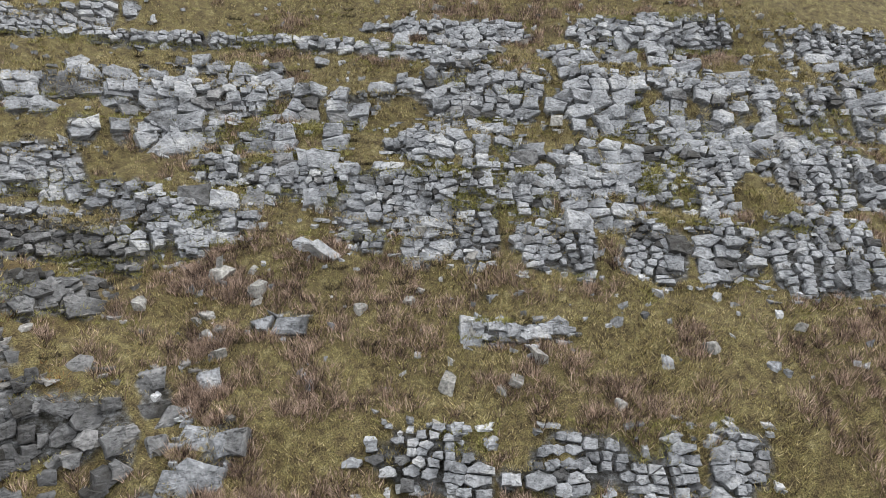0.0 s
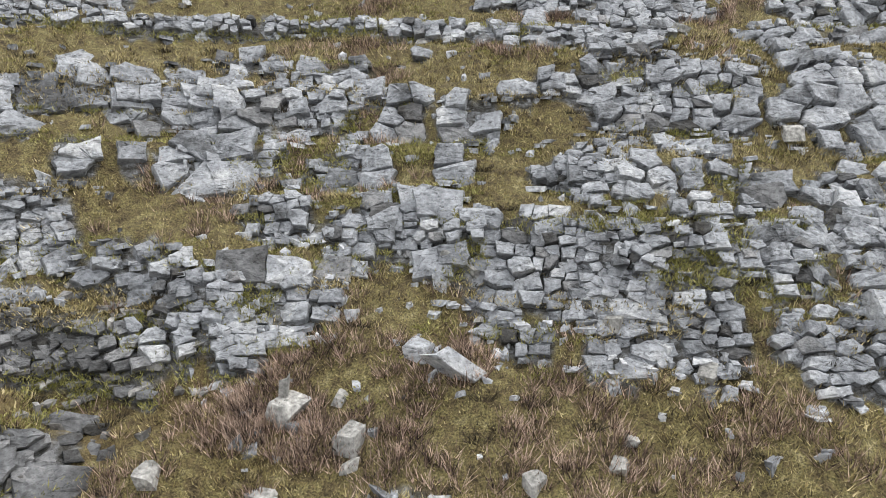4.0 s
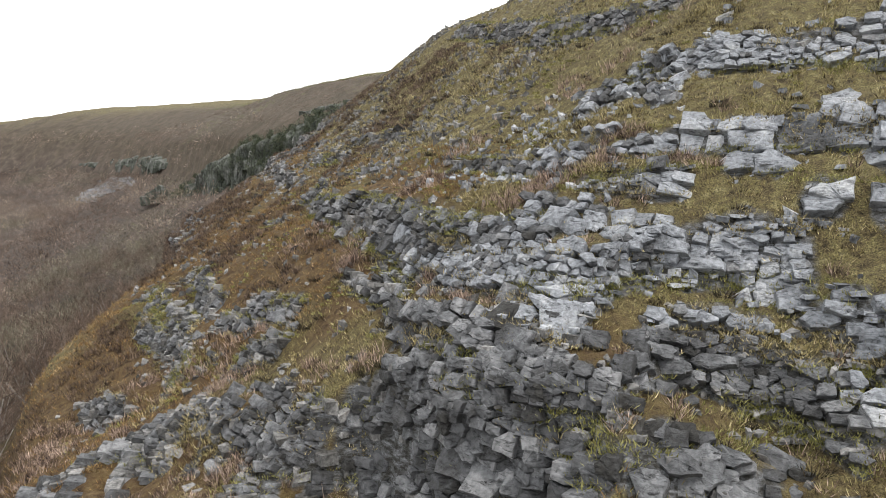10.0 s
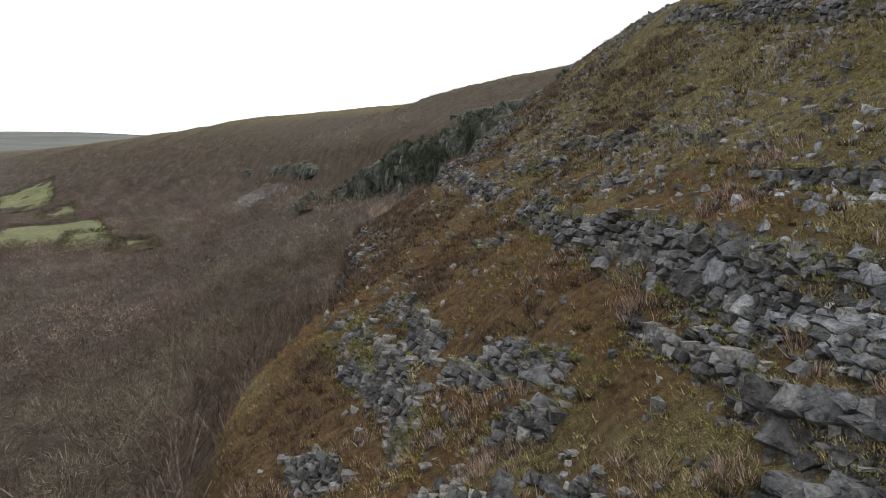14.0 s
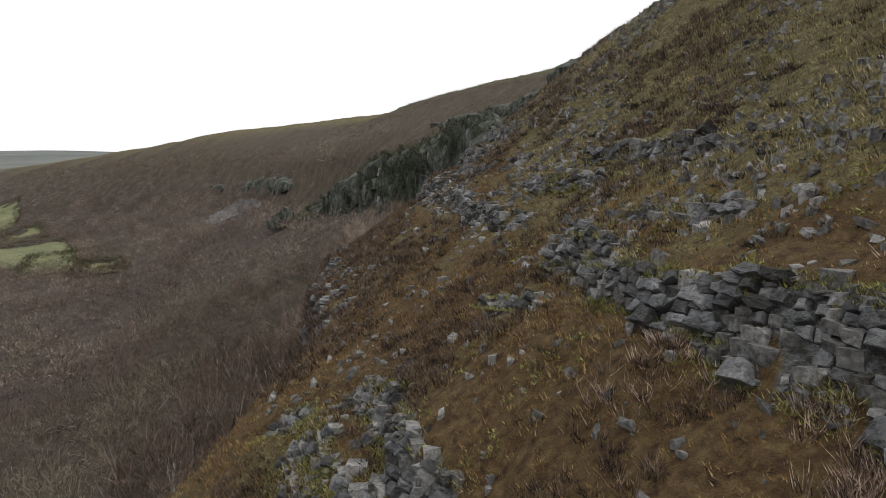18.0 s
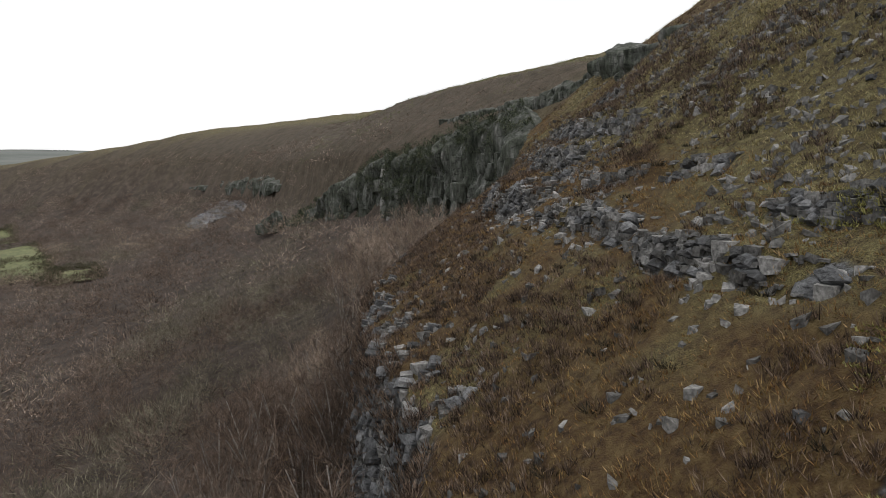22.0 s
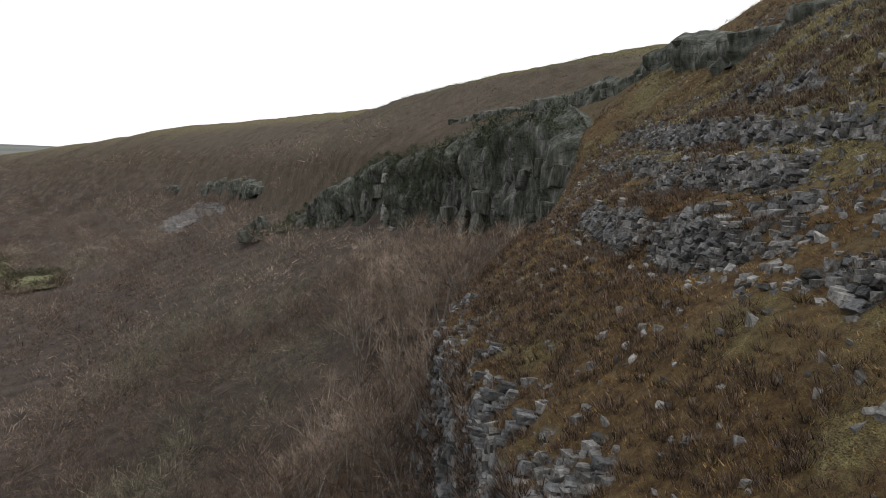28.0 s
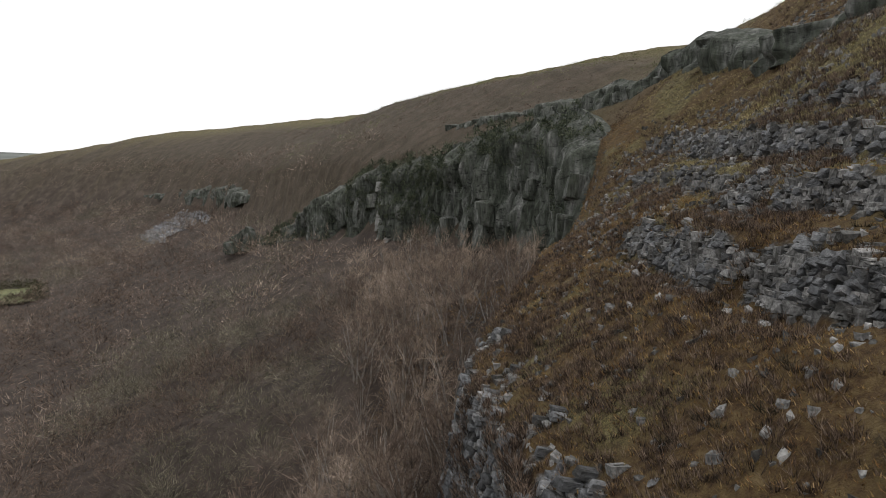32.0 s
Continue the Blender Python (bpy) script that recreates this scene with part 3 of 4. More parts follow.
def ledge(k, h, line, steep=58, kind=""):
    """A face of broken beds: rows of uneven blocks fitting each other, its outline ragged, with turf in its pockets."""
    lv, lz = [p[0] for p in line], [p[1] for p in line]
    v0, v1 = lv[0] - 0.2, lv[-1] + 0.2
    mid = (v0 + v1) / 2
    south = mid < 24
    if kind:
        home = tagged(new("cliff_face"), kind, "cliff", "cliff faces")
    else:
        home = tagged(new("limestone_ledge"), "weathered grey limestone ledge of cracked blocks in the grassy slope" if south else "limestone ledge darkened as if shaded, broken into small blocks in the heath", "rock ledge", "limestone ledges")
    z_mid = float(np.interp(mid, lv, lz)) - h
    (cx, cy), n = on_slope(mid, z_mid)
    home.location = (cx, cy, z_mid)
    si, co = math.sin(radians(steep)), math.cos(radians(steep))
    high = h / si
    # seeds of the blocks, zone by zone between upright joints, each zone with its own bedding
    seeds = []
    v, a = v0, 0.0
    while v < v1:
        stretch = stretch_at(v, float(np.interp(v, lv, lz)))
        long = rnd.uniform(0.5, 1.7)
        thick = grain(v / 2.2, h * 3 + k, 97) + (0.5 if 9 < v < 18 and -0.7 < np.interp(v, lv, lz) < 2 and not kind else 0)
        low = -high * 1.25 - rnd.uniform(0, 0.15)
        while low < high * 1.3:
            if not south or kind:
                bed = rnd.uniform(0.15, 0.38) if kind else rnd.uniform(0.13, 0.32)
            elif thick > 0.35:
                bed = rnd.uniform(0.34, 0.72)
            elif thick > -0.15:
                bed = rnd.uniform(0.2, 0.44)
            else:
                bed = rnd.uniform(0.14, 0.27)
            u = rnd.uniform(0, bed)
            while u < long:
                w = min(max(bed * rnd.uniform(0.8, 2.2), 0.18), 0.95)
                seeds.append((a + u + w / 2, (low + bed / 2 + rnd.uniform(-0.22, 0.22) * bed) * 1.25, v + (u + w / 2) / stretch, bed, w))
                u += w
            low += bed
        v, a = v + long / stretch, a + long
    pts = np.array([q[:2] for q in seeds])
    for i, (x, y, at, bed, w) in enumerate(seeds):
        off = y / 1.25 * si
        z = float(np.interp(at, lv, lz)) + off + 0.04 * math.sin(at * 2.1 + k)
        ends = min(1.0, 0.35 + (at - v0) / 0.8, 0.35 + (v1 - at) / 0.8)
        if abs(off) > h * ends * min(1.3, max(0.5, 1.02 + 0.6 * grain(at / 0.8, k + off * 0.7, 91))) + 0.05:
            continue
        if grain(at / 1.1, z / 0.6, 23) < (-0.7 if kind else -0.62):
            continue
        d = np.hypot(pts[:, 0] - x, pts[:, 1] - y)
        rx, ry = 0.68 * w, 0.8 * bed
        poly = [(-rx, -ry), (rx, -ry), (rx, ry), (-rx, ry)]
        for j in np.argsort(d)[1:16]:
            ex, ey = pts[j, 0] - x, pts[j, 1] - y
            poly = clip(poly, ex / 2 - 0.004 * ex / d[j], ey / 2 - 0.004 * ey / d[j], ex, ey)
            if len(poly) < 3:
                break
        if len(poly) < 3:
            continue
        poly = [(min(max(px, -0.6), 0.6), min(max(py / 1.25, -0.5), 0.5)) for px, py in poly]
        (wx, wy), n = on_slope(at, z)
        wide, tall = max(p[0] for p in poly) - min(p[0] for p in poly), max(p[1] for p in poly) - min(p[1] for p in poly)
        if wide * tall < 0.008:
            continue
        if not south and rnd.random() < (0.45 if kind else min(0.78, 0.4 + 0.012 * (at - 24))):
            crumbs.append((wx + 0.1 * n[0], wy + 0.1 * n[1], z, math.atan2(-n[0], n[1]) + rnd.uniform(-0.3, 0.3), wide * 0.5, rnd.uniform(0.15, 0.26), tall * 0.46))
            continue
        proud = 0.1 + 0.12 * grain(at / 0.9, k + z, 99) + rnd.uniform(-0.05, 0.06) + (rnd.uniform(-0.12, 0.12) if kind else 0)
        # low gully and northern blocks take the shade-darkened colour, others a tenth at random
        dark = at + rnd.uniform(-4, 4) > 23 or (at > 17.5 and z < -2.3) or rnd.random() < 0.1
        m = Matrix(((-n[1], n[0] * co, -n[0] * si), (n[0], n[1] * co, -n[1] * si), (0, si, co))).to_4x4()
        m.translation = Vector((wx, wy, z)) - home.location + m.to_3x3() @ Vector((0, 0, proud))
        part("block", rock_mesh(poly, limestone_shaded if dark else limestone, 0.4 + 0.2 * rnd.random()), home, m=m)
        laid.append((wx, wy, max(wide, 0.4)))
    if not home.children:
        bpy.data.objects.remove(home)


for k, (h, *line) in enumerate(LEDGES):
    ledge(k, h * 1.04, line)
# small outcrops between the ledges
for k in range(60):
    v, z = rnd.uniform(-7, 23), rnd.uniform(-3.2, 4.2)
    if z < -2.3 and v < 17:
        continue
    ledge(200 + k, rnd.uniform(0.12, 0.34), [(v, z), (v + rnd.uniform(0.6, 2.2), z + rnd.uniform(-0.1, 0.1))])

# the cliffs where the slope breaks off above the wood
for v_lo in [18, 22] + list(range(44, 72, 4)):
    line, half = [], []
    for v in (v_lo, v_lo + 1.3, v_lo + 2.6, v_lo + 4):
        j = int(np.clip(round((v - VS[0]) / 0.25), 0, len(VS) - 1))
        run = np.where((np.gradient(PZ[j], SS) > 1.5) & (SS < -3))[0]
        if len(run):
            top = PZ[j][run[-1]] + 0.25
            foot = max(PZ[j][run[0]], top - 5.0)
            line.append((v, (top + foot) / 2))
            half.append((top - foot) / 2)
    if len(line) > 1:
        ledge(400 + v_lo, sum(half) / len(half), line, 78, "broken grey limestone cliff face above the bare wood")

# ---- the ground, one sheet to the horizon ----


def grid_axis(fine, lo, hi, far_lo, far_hi, growth=1.07):
    c = list(np.arange(lo, hi + fine / 2, fine))
    d = fine
    while c[0] > far_lo:
        d *= growth
        c.insert(0, c[0] - d)
    d = fine
    while c[-1] < far_hi:
        d *= growth
        c.append(c[-1] + d)
    return np.array(c)


FINE, X0, X1, Y0, Y1 = 0.24, -8.5, 33.0, -9.0, 104.0
gx, gy = grid_axis(FINE, X0, X1, -4000, 3500), grid_axis(FINE, Y0, Y1, -3000, 4500)
X, Y = np.meshgrid(gx, gy)
Z, S, V = height(X, Y, True)
R = np.hypot(X, Y)
# hills beyond the valley
Z = Z + smooth(-250, -500, X) * smooth(600, 1900, R) * (72 + 18 * fbm(X / 900, Y / 900, 5, 3))
i0, i1 = np.searchsorted(gx, X0 - 1e-6), np.searchsorted(gx, X1 - 1e-6)
j0, j1 = np.searchsorted(gy, Y0 - 1e-6), np.searchsorted(gy, Y1 - 1e-6)
# bare rock shows round the blocks, coloured dark like shaded gaps
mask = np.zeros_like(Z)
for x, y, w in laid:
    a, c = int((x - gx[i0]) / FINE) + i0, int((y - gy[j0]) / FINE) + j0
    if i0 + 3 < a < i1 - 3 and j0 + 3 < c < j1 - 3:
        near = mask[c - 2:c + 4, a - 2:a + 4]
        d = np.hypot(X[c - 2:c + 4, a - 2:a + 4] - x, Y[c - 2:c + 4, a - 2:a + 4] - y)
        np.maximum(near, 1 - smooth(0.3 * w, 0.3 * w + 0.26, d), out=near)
Z = Z - 0.13 * mask + mask * 0.06 * fbm(X / 0.6, Y / 0.6, 41, 2) + (1 - mask) * 0.07 * fbm(X / 0.7, Y / 0.7, 43, 2)


def near_grid(field, x, y):
    """Bilinear value of a field of the fine part of the sheet."""
    fx, fy = np.clip((x - gx[i0]) / FINE, 0, i1 - i0 - 1.001), np.clip((y - gy[j0]) / FINE, 0, j1 - j0 - 1.001)
    a, b = fx.astype(int), fy.astype(int)
    u, w = fx - a, fy - b
    a, b = a + i0, b + j0
    return (field[b, a] * (1 - u) + field[b, a + 1] * u) * (1 - w) + (field[b + 1, a] * (1 - u) + field[b + 1, a + 1] * u) * w


nx = len(gx)
idx = np.arange(len(gx) - 1)[None] + nx * np.arange(len(gy) - 1)[:, None]
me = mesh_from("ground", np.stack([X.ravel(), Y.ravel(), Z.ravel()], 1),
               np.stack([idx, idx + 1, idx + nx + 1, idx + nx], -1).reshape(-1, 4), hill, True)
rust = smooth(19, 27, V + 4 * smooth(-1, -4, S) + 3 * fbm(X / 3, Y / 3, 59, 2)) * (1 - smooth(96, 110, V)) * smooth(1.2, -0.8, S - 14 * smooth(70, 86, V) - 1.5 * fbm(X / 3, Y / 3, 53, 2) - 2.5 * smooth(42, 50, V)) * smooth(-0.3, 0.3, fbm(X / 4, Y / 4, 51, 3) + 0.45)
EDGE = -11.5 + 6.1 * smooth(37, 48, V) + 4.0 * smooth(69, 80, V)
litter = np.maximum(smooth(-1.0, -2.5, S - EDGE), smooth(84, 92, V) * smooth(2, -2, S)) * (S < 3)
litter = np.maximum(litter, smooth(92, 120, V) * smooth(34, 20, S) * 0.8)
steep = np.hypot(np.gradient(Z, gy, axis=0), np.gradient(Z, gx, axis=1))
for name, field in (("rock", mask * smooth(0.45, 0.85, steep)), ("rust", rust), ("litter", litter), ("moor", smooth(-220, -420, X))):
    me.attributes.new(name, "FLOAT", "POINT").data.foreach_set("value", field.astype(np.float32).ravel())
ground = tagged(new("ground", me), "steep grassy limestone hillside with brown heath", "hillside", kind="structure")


# ---- single stones lying on the slope ----


def stone(x, y, size, seed, label, material=limestone, tilt=(0, 0, 0), name="boulder"):
    me = block_mesh(1000 + seed, material, 0.22, 0.42)
    ob = tagged(new(name, me), label, "stone", "loose stones")
    z = float(near_grid(Z, np.array([x]), np.array([y]))[0])
    ob.matrix_world = pose(x, y, z + size[2] * 0.24, *tilt) @ Matrix.Diagonal((*size, 1))
    return ob


stone(15.32, 12.0, (0.45, 0.4, 0.34), 1, "pale limestone boulder at the foot of an upright stone", limestone_pale)
stone(15.42, 12.12, (0.16, 0.14, 0.62), 2, "thin pale limestone slab standing upright on a boulder", limestone_pale, (4, -6, 30), "standing_stone")
stone(15.31, 10.85, (0.42, 0.36, 0.4), 3, "pale rounded limestone boulder in dry grass", limestone_pale)
stone(16.75, 9.7, (0.45, 0.28, 0.85), 4, "leaning smooth grey limestone slab below the cliff", limestone, (-38, 28, 60), "leaning_slab")
stone(17.0, 10.45, (0.5, 0.4, 0.3), 5, "grey limestone boulder beside a leaning slab")
for k, (x, y, a) in enumerate([(16.5, 7.0, 0.3), (13.5, 13.1, 0.42), (16.1, 5.2, 0.32), (16.25, 4.5, 0.4), (13.9, 11.0, 0.3), (15.0, 10.7, 0.28), (13.5, 5.1, 0.34), (15.8, 3.4, 0.45), (17.5, -0.4, 0.4), (18.9, -2.5, 0.34), (15.2, 1.4, 0.3), (0.7, 53.4, 0.2), (3.5, 45.4, 0.3)]):
    stone(x, y, (a * 0.85, a * 0.7, a * 0.65), 600 + k, "pale limestone boulder in the dry grass", limestone_pale, (8 * k % 23 - 11, 5 * k % 19 - 9, 31 * k))
srnd = random.Random(11)
for k in range(88):
    v, z = (srnd.uniform(-6, 22), srnd.uniform(-6, 5)) if k < 60 else (srnd.uniform(22, 70), srnd.uniform(-5, 4))
    (x, y), n = on_slope(v, z)
    a = srnd.uniform(0.14, 0.34) * (1.0 if k < 60 else 0.75)
    stone(x, y, (a * srnd.uniform(1, 1.6), a * srnd.uniform(0.8, 1.2), a * srnd.uniform(0.6, 1)), 20 + k,
          "small dark grey limestone boulder in rusty grass" if k >= 60 else "small pale limestone boulder half sunk in the turf" if k % 3 else "grey limestone boulder lying in dry grass",
          limestone_shaded if k >= 60 else limestone_pale if k % 3 else limestone, [srnd.uniform(-25, 25) for _ in range(3)])

# ---- vegetation ----
rng = np.random.default_rng(5)


def blades(roots, count, spread, length, width, lean):
    """Tufts of tapering blades, a slim triangle each, as vertices and faces."""
    n = len(roots)
    r = np.repeat(roots, count, axis=0)
    size = np.repeat(length, count) * rng.uniform(0.45, 1.15, n * count)
    a = rng.uniform(0, 2 * np.pi, n * count)
    off = np.repeat(spread, count) * np.sqrt(rng.random(n * count))
    base = r + np.stack([np.cos(a) * off, np.sin(a) * off, np.full(n * count, -0.02)], 1)
    a2 = a + rng.normal(0, 0.6, n * count)
    ln = lean * rng.uniform(0.2, 1.4, n * count)
    d = np.stack([np.cos(a2) * ln, np.sin(a2) * ln, np.ones(n * count)], 1)
    d /= np.linalg.norm(d, axis=1)[:, None]
    tip = base + d * size[:, None]
    b = rng.uniform(0, 2 * np.pi, n * count)
    w = np.stack([np.cos(b), np.sin(b), np.zeros(n * count)], 1) * (width * rng.uniform(0.6, 1.4, n * count))[:, None]
    verts = np.stack([base - w, base + w, tip], 1).reshape(-1, 3)
    return verts, np.arange(3 * n * count).reshape(-1, 3)


def slope_points(count, v_lo, v_hi, s_lo, s_hi):
    v, s = rng.uniform(v_lo, v_hi, count), rng.uniform(s_lo, s_hi, count)
    k = np.clip(np.round((v - VS[0]) / 0.25).astype(int), 0, len(VS) - 1)
    c, n = CURVE[np.array(ci)[k]], base_n[k]
    x, y = c[:, 0] + n[:, 0] * s + rng.normal(0, 0.1, count), c[:, 1] + n[:, 1] * s + rng.normal(0, 0.1, count)
    ok = (x > X0 + 0.5) & (x < X1 - 0.5) & (y > Y0 + 0.5) & (y < Y1 - 0.5)
    x, y = x[ok], y[ok]
    return x, y, near_grid(Z, x, y), near_grid(mask, x, y), near_grid(S, x, y), near_grid(V, x, y)


# grass tussocks: straw and olive on the southern slope, rusty on the northern
px, py, pz, pm, ps, pv = [np.concatenate(q) for q in zip(slope_points(56000, -9, 24, -12, 12), slope_points(44000, 24, 98, -12, 10), slope_points(16000, 10, 98, 5, 22))]
keep = rng.random(len(px)) > pm * 0.9
roots = np.stack([px, py, pz], 1)[keep]
rusty = (pv + 6 * fbm(px / 5, py / 5, 65, 2) > 24) & (ps < 1.5 + 2.5 * smooth(42, 50, pv))
for name, some, mt, label in (("grass_tussocks", ~rusty[keep], grass_mat, "dry straw-coloured and olive tussock grass"), ("rusty_grass", rusty[keep], rusty_mat, "rust-brown winter moor grass")):
    q = roots[some]
    lush = 0.75 + 0.5 * fbm(q[:, 0] / 2.2, q[:, 1] / 2.2, 61, 2)
    va, fa = blades(q, 9, np.full(len(q), 0.16), (0.18 if name == 'grass_tussocks' else 0.18) * np.clip(lush, 0.4, 1.5), 0.0105 if name == 'grass_tussocks' else 0.012, 1.15)
    tagged(new(name, mesh_from(name, va, fa, mt)), label, "grass", kind="stuff")

# heather and dead stalks, in drifts
px, py, pz, pm, ps, pv = [np.concatenate(q) for q in zip(slope_points(44000, -9, 24, -12, 12), slope_points(46000, 24, 80, -12, 9), slope_points(18000, 60, 98, -4, 18))]
drift = fbm(px / 3.5, py / 3.5, 71, 3) + 0.45 * fbm(px / 1.1, py / 1.1, 73, 2) + 0.35 * smooth(-2.5, -4, ps) * (pv < 20) + (0.1 + 0.6 * smooth(38, 48, pv) * (1 - smooth(64, 74, pv)) * (ps < -0.5)) * (pv > 24)
clump = fbm(px / 0.6, py / 0.6, 79, 2)
keep = (rng.random(len(px)) < smooth(-0.1, 0.6, drift + np.where(pv > 20, 0.12, np.where(ps < -2.0, 0.5, -0.12))) * smooth(-0.35, 0.15, clump + 0.25 * (pv > 30))) & (pm < 0.5)
roots, north = np.stack([px, py, pz], 1)[keep], pv[keep] + 3 * fbm(px[keep] / 4, py[keep] / 4, 75, 2) > 31
for name, some, mt, label in (("dead_stalks", ~north, heather_mat, "pale dead stalks and brown winter heather"), ("heather", north, dark_heather_mat, "dark brown winter heather")):
    q = roots[some]
    va, fa = blades(q, 21, rng.uniform(0.08, 0.17, len(q)), rng.uniform(0.14, 0.33, len(q)) * (1.25 if name == 'dead_stalks' else 1.0), 0.009, 0.8)
    tagged(new(name, mesh_from(name, va, fa, mt)), label, "heather", kind="stuff")

# heather and grass rooted in the cliff above the wood
tufts = []
for _ in range(2600):
    v = float(rng.uniform(43.5, 68.5))
    k = int(np.clip(round((v - VS[0]) / 0.25), 0, len(VS) - 1))
    run = np.where((np.gradient(PZ[k], SS) > 1.5) & (SS < -3))[0]
    if len(run):
        top_z = PZ[k][run[-1]] + 0.2
        z = top_z - 5.0 * float(rng.random()) ** 1.4
        if fbm(np.array([v / 1.6]), np.array([z / 1.2]), 93, 2)[0] < 0.12:
            (x, y), n = on_slope(v, z)
            tufts.append((x - 0.12 * n[0], y - 0.12 * n[1], z))
tufts = np.array(tufts)
va, fa = blades(tufts, 22, np.full(len(tufts), 0.2), rng.uniform(0.2, 0.42, len(tufts)), 0.011, 0.9)
tagged(new("cliff_heather", mesh_from("cliff_heather", va, fa, dark_heather_mat)), "brown heather rooted in the cracks of the cliff", "heather", kind="stuff")

# grass and moss growing on the treads, at the foot and in the pockets of the ledges
green, straw = [], []
for k, (h, *line) in enumerate(LEDGES):
    lv, lz = [p[0] for p in line], [p[1] for p in line]
    if lv[0] > 40:
        continue
    for _ in range(int(190 * (lv[-1] - lv[0] + 0.6) * (0.5 + h))):
        v, q = float(rng.uniform(lv[0] - 0.4, lv[-1] + 0.4)), float(rng.uniform(-1.5, 1.5))
        z = float(np.interp(v, lv, lz)) + q * h
        if abs(q) > 1.05 or grain(v / 1.1, z / 0.6, 23) < -0.45:
            (x, y), n = on_slope(v, z)
            (green if grain(v / 2.0, z / 0.8, 83) > -0.1 else straw).append((x - 0.06 * n[0], y - 0.06 * n[1], z - 0.02))
for name, spots_, mt, label in (("ledge_grass", straw, grass_mat, "straw-coloured grass on the treads of the ledges"), ("ledge_moss", green, moss_mat, "yellow-green moss and grass in the pockets of the rock")):
    spots_ = np.array(spots_)
    va, fa = blades(spots_, 9, np.full(len(spots_), 0.15), rng.uniform(0.08, 0.15, len(spots_)), 0.012, 1.1)
    tagged(new(name, mesh_from(name, va, fa, mt)), label, "grass", kind="stuff")

# moss cushions on the ledges
px, py, pz, pm, ps, pv = slope_points(11000, -6, 40, -5, 6)
keep = (fbm(px / 1.5, py / 1.5, 77, 2) > 0.45) & (pm < 0.8)
roots = np.stack([px, py, pz + 0.02], 1)[keep]
va, fa = blades(roots, 14, np.full(len(roots), 0.13), np.full(len(roots), 0.08), 0.02, 1.2)
tagged(new("moss", mesh_from("moss", va, fa, moss_mat)), "bright yellow-green moss cushions on the ledges", "moss", kind="stuff")

# dark shrubs in the cracks of the rock
px, py, pz, pm, ps, pv = slope_points(2200, -9, 75, -7, 8)
keep = (rng.random(len(px)) < 0.2)
roots = np.stack([px, py, pz], 1)[keep]
va, fa = blades(roots, 90, np.full(len(roots), 0.22), rng.uniform(0.12, 0.28, len(roots)), 0.011, 1.2)
tagged(new("dark_shrubs", mesh_from("dark_shrubs", va, fa, bush_mat)), "small dark evergreen shrubs in rock cracks", "shrub", kind="stuff")


# broken stones among the ledges
px, py, pz, pm, ps, pv = slope_points(70000, -9, 90, -8, 16)
keep = rng.random(len(px)) < np.where(pm > 0.3, 0.35, np.where(pv > 22, np.where(ps > -0.3, 0.42 * smooth(-0.5, 0.2, fbm(px / 2.5, py / 2.5, 67, 2)), 0.1), 0.06))
roots = np.stack([px, py, pz - 0.01], 1)[keep]
cube = np.array([[x, y, z] for x in (-1, 1) for y in (-1, 1) for z in (-1, 1)], float)
quads = np.array([[0, 1, 3, 2], [4, 6, 7, 5], [0, 4, 5, 1], [2, 3, 7, 6], [0, 2, 6, 4], [1, 5, 7, 3]])
half = rng.uniform(0.03, 0.13, (len(roots), 1, 1)) * rng.uniform(0.5, 1.4, (len(roots), 1, 3))
corners = cube[None] * half * rng.uniform(0.35, 1.25, (len(roots), 8, 3))
turn = rng.uniform(0, 6.283, len(roots))
c, s_ = np.cos(turn)[:, None], np.sin(turn)[:, None]
corners = np.stack([corners[..., 0] * c - corners[..., 1] * s_, corners[..., 0] * s_ + corners[..., 1] * c, corners[..., 2] + 0.4 * corners[..., 0]], -1)
rubble_mat = material("rubble", ROCK, 1.6, 0.9, 0.4, 14, island=0.3)
# darker, browner rubble with the shade of the gully in its colour
shaded_rubble_mat = material("shaded_rubble", [(0.05, 0.047, 0.043), (0.1, 0.098, 0.095), (0.16, 0.157, 0.153), (0.25, 0.245, 0.238)], 1.6, 0.9, 0.4, 14, island=0.3)
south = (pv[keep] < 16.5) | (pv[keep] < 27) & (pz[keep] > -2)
for name, some, mt, label in (("limestone_rubble", south, rubble_mat, "small broken grey limestone rubble"), ("shaded_rubble", ~south, shaded_rubble_mat, "small brownish limestone rubble in the heath, darkened as if shaded")):
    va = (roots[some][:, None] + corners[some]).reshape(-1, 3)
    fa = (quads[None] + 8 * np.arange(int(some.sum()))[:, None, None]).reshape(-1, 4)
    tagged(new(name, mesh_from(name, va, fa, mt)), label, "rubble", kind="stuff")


# the finer broken beds of the ledges, too small to count
fr = np.random.default_rng(41)
cells = []
for k, (h, *line) in enumerate(LEDGES):
    lv, lz = [p[0] for p in line], [p[1] for p in line]
    for _ in range(int((lv[-1] - lv[0] + 0.8) * 2 * h * 24)):
        v, q = lv[0] - 0.4 + (lv[-1] - lv[0] + 0.8) * fr.random(), fr.uniform(-1.35, 1.35)
        z = float(np.interp(v, lv, lz)) + q * h
        flat = abs(q) > 0.85
        if flat and fr.random() < 0.8 or grain(v / 1.1, z / 0.6, 23) < -0.4 and fr.random() < 0.3:
            (x, y), n = on_slope(v, z)
            cells.append((x, y, z, math.atan2(-n[0], n[1]), v, flat))
cells = np.array(cells)
m = len(cells)
